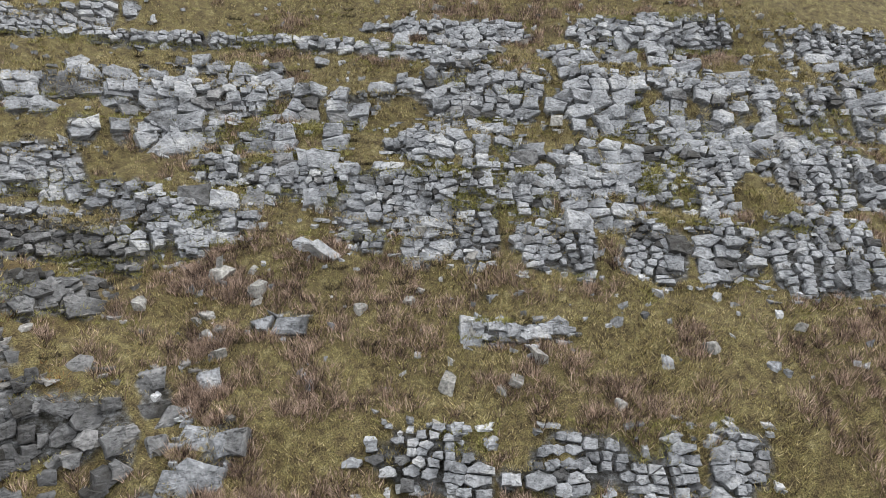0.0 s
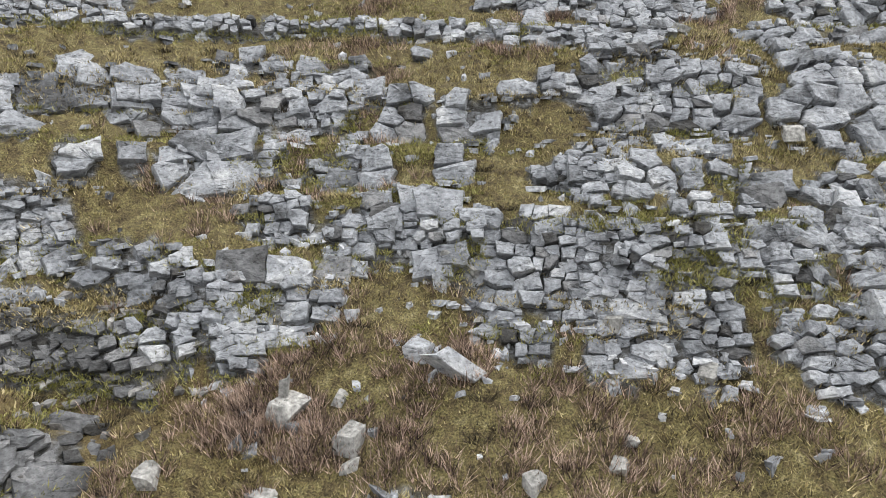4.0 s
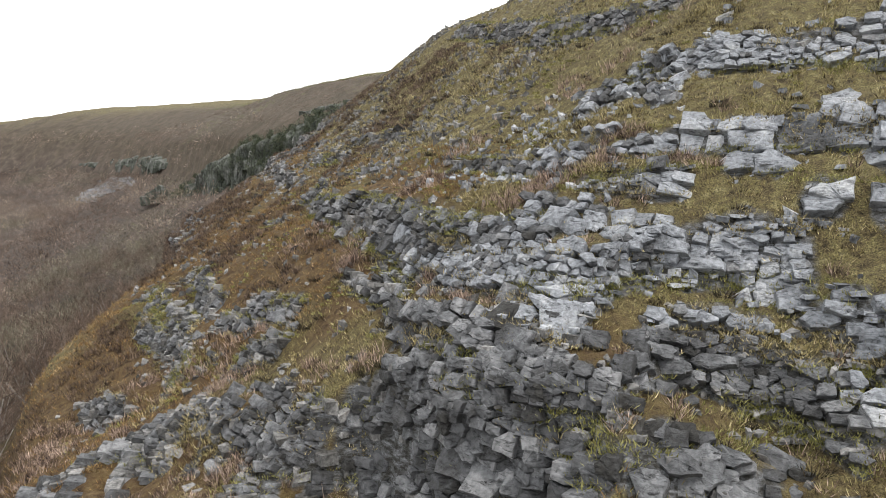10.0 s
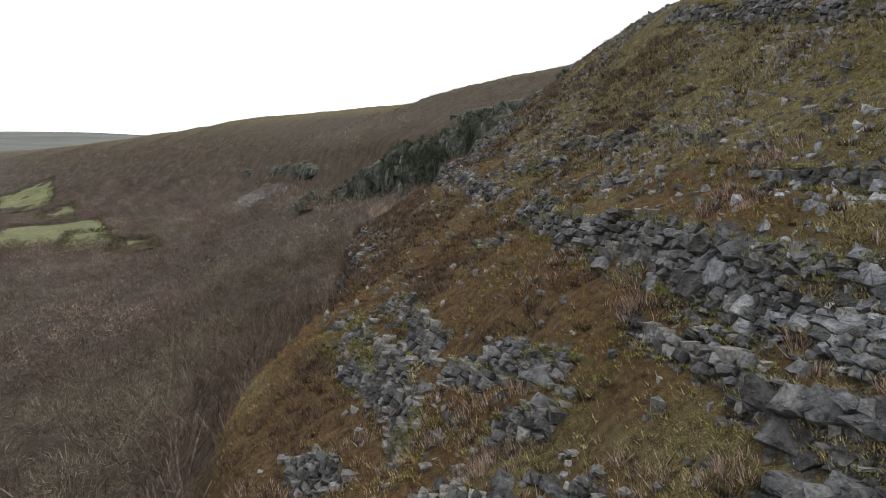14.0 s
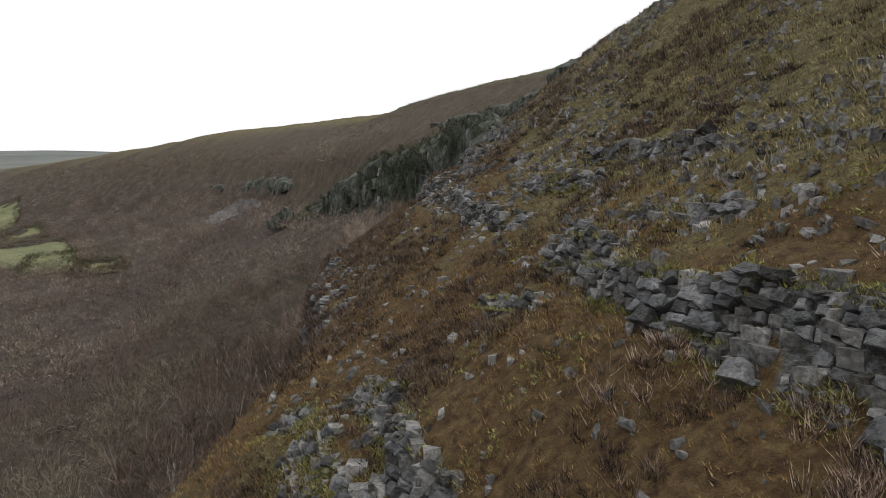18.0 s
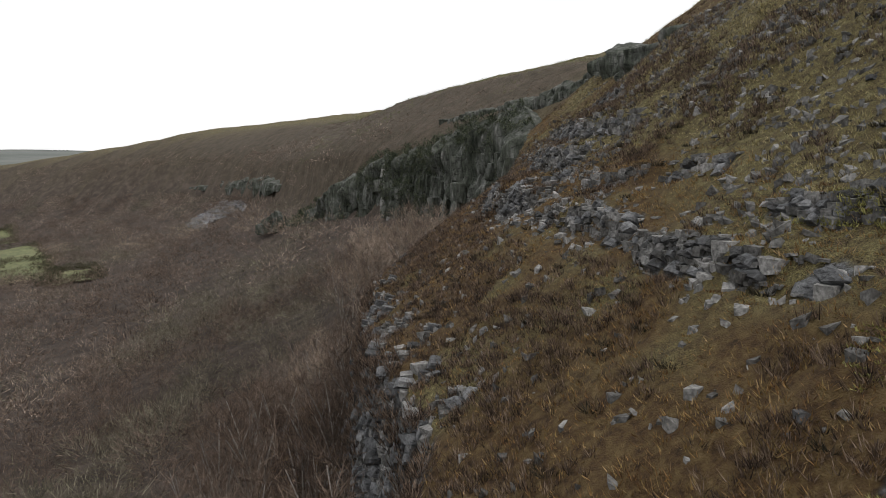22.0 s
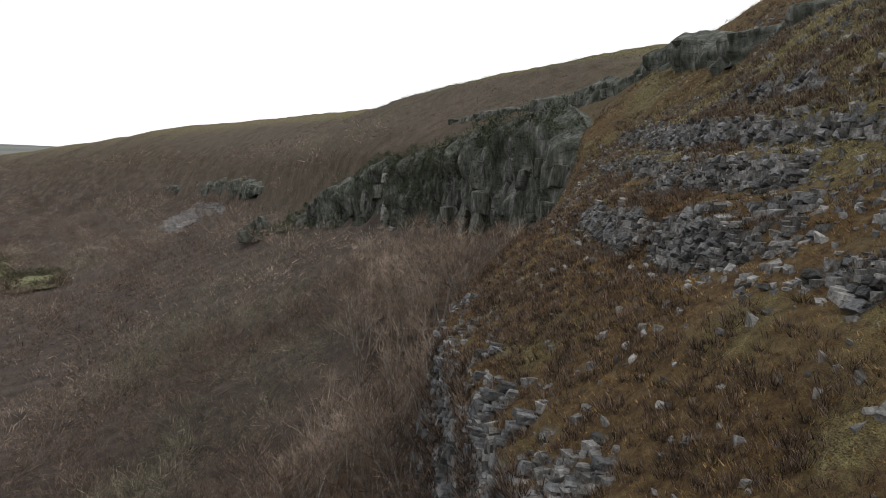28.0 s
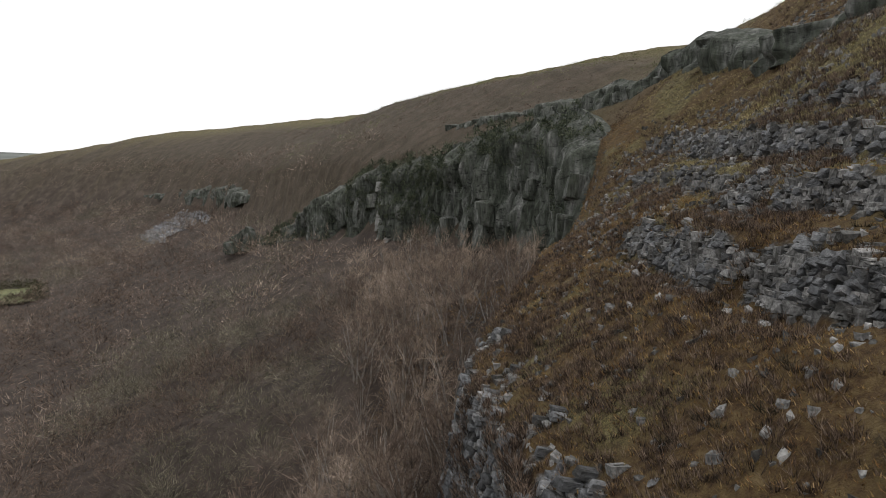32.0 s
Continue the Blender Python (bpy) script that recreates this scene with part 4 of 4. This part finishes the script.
half = np.stack([fr.uniform(0.05, 0.19, m), fr.uniform(0.08, 0.19, m), np.where(cells[:, 5] > 0, fr.uniform(0.03, 0.06, m), fr.uniform(0.04, 0.12, m))], 1) * np.interp(cells[:, 4], [0, 20, 34], [1.0, 0.95, 0.75])[:, None]
corners = cube[None] * half[:, None] * fr.uniform(0.5, 1.15, (m, 8, 3))
turn = cells[:, 3] + fr.normal(0, 0.3, m)
c, s_ = np.cos(turn)[:, None], np.sin(turn)[:, None]
tip = fr.normal(0, 0.07, (m, 1))
corners = np.stack([corners[..., 0] * c - corners[..., 1] * s_, corners[..., 0] * s_ + corners[..., 1] * c, corners[..., 2] + tip * corners[..., 0]], -1)
crumbs = np.array(crumbs)
lump = cube[None] * crumbs[:, None, 4:7] * fr.uniform(0.6, 1.12, (len(crumbs), 8, 3))
c, s_ = np.cos(crumbs[:, 3])[:, None], np.sin(crumbs[:, 3])[:, None]
lump = np.stack([lump[..., 0] * c - lump[..., 1] * s_, lump[..., 0] * s_ + lump[..., 1] * c, lump[..., 2] + fr.normal(0, 0.08, (len(crumbs), 1)) * lump[..., 0]], -1)
va = (crumbs[:, None, :3] + lump).reshape(-1, 3)
fa = (quads[None] + 8 * np.arange(len(crumbs))[:, None, None]).reshape(-1, 4)
tagged(new("ledge_crumbs", mesh_from("ledge_crumbs", va, fa, shaded_rubble_mat)), "small broken blocks packed in the darkened ledges", "broken rock", kind="stuff")
# beds low in the gully and to the north get the shade-darkened colour
shade_dark = (cells[:, 4] + fr.uniform(-5, 5, m) > 26) | (cells[:, 4] > 16.5) & (cells[:, 2] < -2.4)
for name, some, mt, label in (("broken_beds", ~shade_dark, rubble_mat, "finely broken grey limestone beds"), ("shaded_beds", shade_dark, shaded_rubble_mat, "finely broken brownish limestone beds, darkened as if shaded")):
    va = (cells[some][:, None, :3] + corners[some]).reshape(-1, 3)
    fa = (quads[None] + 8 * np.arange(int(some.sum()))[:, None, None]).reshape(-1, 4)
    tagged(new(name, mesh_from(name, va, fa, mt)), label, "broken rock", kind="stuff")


# ---- bare hazel wood ----
def limb(a, b, ra, rb, sides=4):
    a, b = np.array(a, float), np.array(b, float)
    d = (b - a) / (np.linalg.norm(b - a) + 1e-9)
    e = np.cross(d, [0.3, 0.5, 0.81])
    e /= np.linalg.norm(e)
    f = np.cross(d, e)
    t = np.linspace(0, 2 * np.pi, sides, endpoint=False)
    ring = np.cos(t)[:, None] * e + np.sin(t)[:, None] * f
    v = np.vstack([a + ring * ra, b + ring * rb])
    k = np.arange(sides)
    q = np.stack([k, (k + 1) % sides, sides + (k + 1) % sides, sides + k], 1)
    return v, q


def join(pieces):
    vs, fs, o = [], [], 0
    for v, q in pieces:
        vs.append(v)
        fs.append(q + o)
        o += len(v)
    return np.vstack(vs), np.vstack(fs)


def hazel(seed, tall):
    """Meshes of a bare many-stemmed hazel: its stems, and its crown of fine twigs."""
    g = np.random.default_rng(seed)
    stems, tips = [], []
    for _ in range(int(g.integers(4, 7))):
        a, o = g.uniform(0, 2 * np.pi), g.uniform(0.25, 0.65)
        p0 = np.array([np.cos(a) * 0.12, np.sin(a) * 0.12, -0.3])
        p1 = p0 + np.array([np.cos(a) * o * 0.8, np.sin(a) * o * 0.8, tall * 0.45])
        p2 = p1 + np.array([np.cos(a) * o * 1.2, np.sin(a) * o * 1.2, tall * 0.4])
        stems += [limb(p0, p1, 0.055, 0.038), limb(p1, p2, 0.038, 0.015)]
        for q, w in ((p0 * 0.4 + p1 * 0.6, 0.9), (p1, 0.9), (p1 * 0.5 + p2 * 0.5, 0.7), (p2, 0.5)):
            for _ in range(3):
                b = g.uniform(0, 2 * np.pi)
                e = q + np.array([np.cos(b) * w, np.sin(b) * w, g.uniform(0.2, 0.9)]) * g.uniform(0.6, 1.1)
                tips.append((q, e))
    tw = [limb(a, b, 0.013, 0.005, 3) for a, b in tips]
    v, q = join(tw)
    slips = []
    for a, b in tips:
        for _ in range(12):
            s = a + (b - a) * g.uniform(0.3, 1)
            d = (b - a) * 0.3 + g.normal(0, 0.28, 3) + np.array([0, 0, 0.18])
            w = g.normal(0, 1, 3)
            w *= 0.009 / np.linalg.norm(w)
            e = s + d * g.uniform(0.6, 1.3)
            slips += [s - w, s + w, e + w * 0.25, e - w * 0.25]
    slips = np.array(slips)
    return join(stems), (np.vstack([v, slips]), np.vstack([q, len(v) + np.arange(len(slips)).reshape(-1, 4)]))


TREES = [hazel(200 + k, h) for k, h in enumerate((3.0, 3.4, 2.6, 3.8, 3.2))]
protos = []
for (sv, sf), (tv, tf) in TREES:
    protos.append((mesh_from("trunk", sv, sf, bark_mat), mesh_from("crown", tv, tf, thicket_mat)))
pale_crowns = {}
for trunk, crown in protos:
    pale_crowns[crown] = crown.copy()
    pale_crowns[crown].materials[0] = twig_mat
trnd = random.Random(3)
spots = []
tries = np.random.default_rng(9)
tx, ty = tries.uniform(-30, 10, 9000), tries.uniform(22, 118, 9000)
ts, tv_ = across(tx, ty)
te = -12.2 + 6.1 * smooth(37, 48, tv_) + 4.0 * smooth(69, 80, tv_)
tz = height(tx, ty)
ok = np.where(((ts < te - 0.6) & (tv_ < 92)) | ((ts < -6) & (tv_ >= 92)))[0]
used = set()
for i in ok:
    key = (round(tx[i] / 1.9), round(ty[i] / 1.9))
    if key in used:
        continue
    used.add(key)
    spots.append((tx[i], ty[i], tz[i], ts[i]))
spots.sort(key=lambda q: -q[3])
for x, y, z, s in spots[:240]:
    trunk, crown = trnd.choice(protos)
    tree = tagged(new("hazel_tree"), "bare grey-brown hazel tree with many stems below the cliff", "tree", "hazel wood")
    tree.matrix_world = pose(x, y, z - 0.05, 0, 0, trnd.uniform(0, 360)) @ Matrix.Scale(trnd.uniform(0.65, 1.35), 4)
    part("trunk", trunk, tree)
    part("crown", pale_crowns[crown] if y > 72 else crown, tree, "fine bare brown twigs")


def scatter(name, protos, places, sizes, material, label, category):
    """Many turned and scaled copies of small meshes joined into one."""
    vs, fs, o = [], [], 0
    for (x, y, z), s in zip(places, sizes):
        v, q = protos[trnd.randrange(len(protos))]
        a = trnd.uniform(0, 6.283)
        c, d = math.cos(a) * s, math.sin(a) * s
        vs.append(np.stack([v[:, 0] * c - v[:, 1] * d + x, v[:, 0] * d + v[:, 1] * c + y, v[:, 2] * s + z], 1))
        fs.append(q + o)
        o += len(v)
    return tagged(new(name, mesh_from(name, np.vstack(vs), np.vstack(fs), material)), label, category, kind="stuff")


def twig_ball(seed, count, wide, tall, thick):
    """A loose round crown of short twigs, most of them near its outside, open and uneven."""
    g = np.random.default_rng(seed)
    d = g.normal(0, 1, (count, 3))
    d[:, 2] = np.abs(d[:, 2]) * 1.1 - 0.25
    d /= np.linalg.norm(d, axis=1)[:, None]
    lobes = 1 + 0.22 * np.sin(3 * np.arctan2(d[:, 1], d[:, 0]) + seed) + 0.15 * np.sin(7 * d[:, 2] + seed)
    r = (0.45 + 0.5 * np.sqrt(g.random(count))) * lobes
    size = np.array([wide, wide, tall * 0.5])
    base = d * r[:, None] * size + np.array([0, 0, tall * 0.42])
    way = (d + g.normal(0, 0.5, (count, 3)) + np.array([0, 0, 0.35])) * (g.uniform(0.09, 0.24, count) * tall * 0.6)[:, None]
    w = g.normal(0, 1, (count, 3))
    w = w / np.linalg.norm(w, axis=1)[:, None] * thick
    v = np.stack([base - w * 1.3, base + w * 1.3, base + way], 1).reshape(-1, 3)
    return v, np.arange(3 * count).reshape(-1, 3)


mid_crowns = [twig_ball(300 + k, 300, 1.5, 3.0, 0.011) for k in range(5)]
rest = spots[240:]
for name, mt, green, label in (("hazel_thicket", thicket_mat, False, "dense bare brown hazel thicket on the lower slope"), ("lichened_thicket", green_twig_mat, True, "grey-green lichened thicket among the bare hazels")):
    some = [q for q in rest if (value_noise(q[0] / 9 + 0.2 * math.sin(q[1]), q[1] / 13, 55) > 0.32) == green]
    scatter(name, mid_crowns, [(x, y, z) for x, y, z, s in some], [trnd.uniform(0.5, 1.5) for _ in some], mt, label, "thicket")
fx, fy = tries.uniform(-190, 12, 16000), tries.uniform(20, 420, 16000)
fs_, fv = across(fx, fy)
fz = height(fx, fy)
ok = (fs_ < np.where((fv > 90) & (fv < 160), -6.5, -3)) & (fv > 60) & ~((fx > -31) & (fy < 118)) & (fs_ > -190) | (fs_ > 0) & (fs_ < 6) & (fv > 150) & (tries.random(len(fx)) < 0.6)
MEADOWS = [(-130, 252, 16, 40, 0.46), (-104, 226, 7, 24, 0.45), (-80, 203, 5, 12, 0.4), (-205, 366, 12, 24, 0.5), (-165, 322, 7, 16, 0.5)]
for cx, cy, a, b, turn in MEADOWS:
    u, w = (fx - cx) * math.cos(turn) + (fy - cy) * math.sin(turn), (fy - cy) * math.cos(turn) - (fx - cx) * math.sin(turn)
    ok &= ~((np.abs(u) < a) & (np.abs(w) < b))
far_crowns = [twig_ball(400 + k, 78, 1.7, 2.9, 0.024) for k in range(5)]
where = np.where(ok)[0]
tone = 1.3 * fbm(fx / 14, fy / 20, 57, 2) + 0.25 * tries.normal(0, 1, len(fx))
for name, mt, lo, hi, label in (("far_wood", twig_mat, -0.3, 0.6, "far bare brown woodland filling the valley side"), ("far_dark_wood", thicket_mat, -9, -0.3, "darker bare thicket in the far woodland"), ("far_lichened_wood", green_twig_mat, 0.6, 9, "grey-green lichened trees in the far woodland")):
    some = [i for i in where if lo <= tone[i] < hi]
    scatter(name, far_crowns, [(fx[i], fy[i], fz[i]) for i in some], [trnd.uniform(0.5, 1.65) for _ in some], mt, label, "woodland")

# heath and rough grass on the hill above the far cliff
hr = np.random.default_rng(61)
hv, hs = hr.uniform(96, 235, 9000), 2.2 + 33 * hr.random(9000)
hk = np.searchsorted(CURVE[:, 1], hv)
hp = CURVE[hk] + np.stack([CDIR[hk, 1], -CDIR[hk, 0]], 1) * hs[:, None] + hr.normal(0, 0.6, (9000, 2))
hz = height(hp[:, 0], hp[:, 1])
heath = [twig_ball(800 + j, 16, 0.55, 0.75, 0.05) for j in range(4)]
tint = fbm(hp[:, 0] / 9, hp[:, 1] / 9, 63, 3) + 0.03 * (hs - 16)
for name, mt, some, label in (("far_heath", thicket_mat, tint < 0.1, "dark brown heath on the far hillside"), ("far_rough_grass", meadow_mat, tint >= 0.25, "olive rough grass along the brow of the far hill")):
    some = np.where(some)[0]
    scatter(name, heath, [(hp[i, 0], hp[i, 1], hz[i] - 0.4) for i in some], [trnd.uniform(0.35, 0.95) for _ in some], mt, label, "heath")

# ---- the ivied cliff at the head of the valley ----
crnd = random.Random(21)
cm = [block_mesh(500 + k, cliff_stone, 0.13, 0.16) for k in range(8)]


def rock_face(name, label, stations, material, rough, grain_z, seed, pitch=0.26, group="", rooted=False, loose=16):
    """A cliff along stations (contour y, distance uphill, foot, top): one uneven face with ribs, ledges and a broken top, and a back that runs into the hill."""
    q = np.array(stations, float)
    i0_, i1_ = np.searchsorted(CURVE[:, 1], q[0, 0]), np.searchsorted(CURVE[:, 1], q[-1, 0])
    arc = np.arange(ARC[i0_], ARC[i1_], pitch)
    cv = np.interp(arc, ARC, CURVE[:, 1])
    c = np.stack([np.interp(arc, ARC, CURVE[:, 0]), cv], 1)
    n = np.stack([np.interp(arc, ARC, CDIR[:, 1]), -np.interp(arc, ARC, CDIR[:, 0])], 1)
    s0, foot, top = (np.interp(cv, q[:, 0], q[:, j]) for j in (1, 2, 3))
    if rooted:
        ground_z = height(c[:, 0] + n[:, 0] * (s0 - 0.4), c[:, 1] + n[:, 1] * (s0 - 0.4))
        foot, top = ground_z - 0.9, ground_z + top
    top = top + 0.5 * fbm(arc / 3, arc * 0, seed, 3) * np.minimum(1, (top - foot) / 3)
    rows = max(6, int((top - foot).max() / pitch))
    f = np.linspace(0, 1, rows)
    zz = foot[:, None] + (top - foot)[:, None] * f
    A = np.repeat(arc[:, None], rows, 1)
    out = rough * (0.9 * fbm(A / 4.5, zz / 14, seed + 1, 3) + 0.55 * np.abs(fbm(A / 1.5, zz / 5, seed + 2, 2)) + 0.35 * fbm(A / 0.9, zz / grain_z, seed + 3, 2) + 0.3 * np.abs(fbm(A / 0.7, zz / 3.5, seed + 4, 3)))
    out = out * (1 - smooth(0.86, 1.0, f))[None] - 0.9 * smooth(0.8, 1.0, f)[None] - 0.12 * (zz - foot[:, None])
    x = c[:, :1] + n[:, :1] * (s0[:, None] - out)
    y = c[:, 1:] + n[:, 1:] * (s0[:, None] - out)
    back = np.stack([c[:, 0] + n[:, 0] * (s0 + 3), c[:, 1] + n[:, 1] * (s0 + 3), top - 0.3], 1)
    v = np.concatenate([np.stack([x, y, zz], -1), back[:, None]], 1)
    m = rows + 1
    i = np.arange(rows)[None] + m * np.arange(len(arc) - 1)[:, None]
    faces = np.stack([i, i + m, i + m + 1, i + 1], -1).reshape(-1, 4)
    home = tagged(new(name), label, "cliff", group)
    home.location = (float(c[len(c) // 2, 0]), float(c[len(c) // 2, 1]), float(foot.min()))
    part("rock_face", mesh_from("rock_face", v.reshape(-1, 3) - np.array(home.location), faces, material), home)
    for _ in range(loose):
        a, r = crnd.randrange(3, len(arc) - 3), crnd.randrange(1, max(2, int(rows * 0.6)))
        tall = min(1.8, 0.3 * float(top[a] - foot[a]))
        m = Matrix.Translation(Vector((x[a, r], y[a, r], zz[a, r])) - home.location) @ pose(0, 0, 0, crnd.uniform(-8, 8), crnd.uniform(-8, 8), math.degrees(math.atan2(-n[a, 0], n[a, 1])) + crnd.uniform(-20, 20))
        part("buttress", crnd.choice(cm), home, m=m @ Matrix.Diagonal((tall * crnd.uniform(0.5, 0.9), tall * 0.7, tall * crnd.uniform(0.9, 1.6), 1)))
    return home, np.stack([x, y, zz], -1), n


cliff, face, face_n = rock_face("ivied_cliff", "dark ivy-hung limestone cliff above the bare wood",
                                [(89, 2.5, 1, 2.5), (93, 1.2, -1.6, 5.5), (98, -0.4, -2.8, 8.6), (106, -0.6, -3.2, 8.6), (118, -0.8, -3.6, 7.6), (128, -0.8, -3.8, 6.4), (137, -1, -4, 5.6), (146, -1.4, -5, 4.4), (154, -3.6, -6.5, 0.5), (162, -7, -8.5, -5), (167, -9, -10, -8)],
                                cliff_stone, 1.5, 2.2, 310, loose=50)
pale = [block_mesh(520, limestone_pale, 0.05, 0.2)]
for j in range(9):
    a = np.argmin(np.abs(face[:, 0, 1] - 135.5 - crnd.uniform(-0.5, 0.5)))
    r = min(face.shape[1] - 4, int(face.shape[1] * (0.02 + 0.09 * j)))
    part("pale_streak", pale[0], cliff, "pale bare limestone streak", Matrix.Translation(Vector(face[a, r]) - Vector((*face_n[a], 0)) * 0.35 - cliff.location) @ pose(0, 0, 0, crnd.uniform(-8, 8), crnd.uniform(-8, 8), crnd.uniform(0, 40)) @ Matrix.Diagonal((crnd.uniform(0.8, 1.3), 1.1, 1.3, 1)))
for j in range(26):
    a = crnd.randrange(int(len(face) * 0.45), int(len(face) * 0.8))
    part("pale_foot_block", pale[0], cliff, "pale undercut limestone at the foot", Matrix.Translation(Vector(face[a, 1]) - cliff.location) @ pose(0, 0, 0, crnd.uniform(-15, 15), crnd.uniform(-15, 15), crnd.uniform(0, 90)) @ Matrix.Diagonal((crnd.uniform(0.5, 1.2), crnd.uniform(0.5, 0.9), crnd.uniform(0.3, 0.7), 1)))

# grey crag along the brow above the cliff
rock_face("upper_crag", "grey limestone crag along the grassy brow of the hill",
          [(70, 16, 0, 0.3), (78, 13.5, 0, 1.0), (86, 10.5, 0, 1.7), (92, 10, 0, 2.2), (100, 7.5, 0, 2.4), (108, 7.4, 0, 2.0), (118, 7.2, 0, 1.4), (132, 7.6, 0, 0.5)], cliff_stone, 1.3, 1.0, 330, 0.2, rooted=True, loose=40)

# ivy hanging on the cliff
iv = np.random.default_rng(31)
na, nr = face.shape[:2]
ka, kr = iv.integers(0, na, 2600), iv.integers(1, nr - 1, 2600)
spot = face[ka, kr] + np.concatenate([-face_n[ka] * 0.1, np.zeros((2600, 1))], 1)
keep = (fbm(spot[:, 1] / 5, spot[:, 2] / 3.5, 37, 3) > 0.1 - 0.5 * smooth(112, 130, spot[:, 1])) & (np.abs(spot[:, 1] - 135.5) > 1.6)
ivy = [twig_ball(600 + j, 60, 0.4, 1.3, 0.05) for j in range(4)]
scatter("ivy", ivy, spot[keep], iv.uniform(0.5, 1.15, int(keep.sum())), ivy_mat, "dark green ivy hanging on the cliff", "ivy")

# a dark rock knob standing out of the wood
knob = tagged(new("rock_knob"), "dark rock outcrop standing out of the bare wood", "outcrop")
knob.location = (-24.5, 164, float(height(np.array([-24.5]), np.array([164.0]))[0]))
for j in range(44):
    a, r = crnd.uniform(0, 6.283), crnd.random() ** 0.6
    part("block", crnd.choice(cm), knob, "", pose(3.2 * r * math.cos(a), 5.0 * r * math.sin(a), crnd.uniform(0, 3.4) * (1.15 - r), crnd.uniform(-15, 15), crnd.uniform(-15, 15), crnd.uniform(0, 90)) @ Matrix.Diagonal((crnd.uniform(0.7, 1.7), crnd.uniform(0.7, 1.6), crnd.uniform(0.7, 2.0), 1)))

# ---- far scarp along the valley side ----
rock_face("far_scarp", "broken grey limestone scarp far along the wooded valley side",
          [(196, 1, 0, 1), (206, 0, -1.5, 3), (228, 0, -2, 3.6), (250, 0, -2, 3), (272, 0, -1, 2), (284, 0, 0, 1)], cliff_stone, 1.6, 1.6, 350, 0.7)
# a patch of grey scree below it
sr = np.random.default_rng(77)
u, w = sr.normal(0, 1, 2600), sr.normal(0, 1, 2600)
sx, sy = -52 + 5.5 * u + 4.0 * w, 238 + 13 * u - 2.0 * w
ss, sv = across(sx, sy)
keep = (ss > -16) & (ss < -2)
sp = np.stack([sx, sy, height(sx, sy) + 0.4], 1)[keep]
lump = cube[None] * sr.uniform(0.2, 0.75, (len(sp), 1, 3)) * sr.uniform(0.5, 1.2, (len(sp), 8, 3))
tagged(new("scree", mesh_from("scree", (sp[:, None] + lump).reshape(-1, 3), (quads[None] + 8 * np.arange(len(sp))[:, None, None]).reshape(-1, 4), rubble_mat)), "grey limestone scree below the far scarp", "scree", kind="stuff")

# ---- meadows on the valley floor, with hedges ----


def meadow(cx, cy, a, b, turn):
    g = np.linspace(-1, 1, 15)
    u, w = np.meshgrid(g, g)
    r = 1 / np.maximum(np.abs(u), np.abs(w)).clip(0.01) * np.hypot(u, w)
    wob = 1 + 0.12 * fbm(u * 2 + cx, w * 2 + cy, 77, 2)
    u, w = u * a * wob, w * b * wob
    x, y = cx + u * math.cos(turn) - w * math.sin(turn), cy + u * math.sin(turn) + w * math.cos(turn)
    z = height(x, y) + 0.5
    i = (np.arange(14)[None] + 15 * np.arange(14)[:, None])
    f = np.stack([i, i + 1, i + 16, i + 15], -1).reshape(-1, 4)
    tagged(new("meadow", mesh_from("meadow", np.stack([x.ravel(), y.ravel(), z.ravel()], 1), f, meadow_mat, True)), "bright green meadow among bare hedges on the valley floor", "field", "meadows")
    return x, y, z


hedge = []
for args in MEADOWS:
    x, y, z = meadow(*args)
    for e in (0, -1):
        hedge += list(zip(x[e], y[e], z[e])) + list(zip(x[:, e], y[:, e], z[:, e]))
bushes = [twig_ball(700 + j, 50, 1.8, 2.2, 0.11) for j in range(4)]
scatter("hedges", bushes, [(a + trnd.uniform(-1, 1), b + trnd.uniform(-1, 1), c - 0.6) for a, b, c in hedge for _ in range(2)], [trnd.uniform(0.6, 1.3) for _ in range(2 * len(hedge))], hedge_mat, "dark bare hedges round the meadows", "hedge")
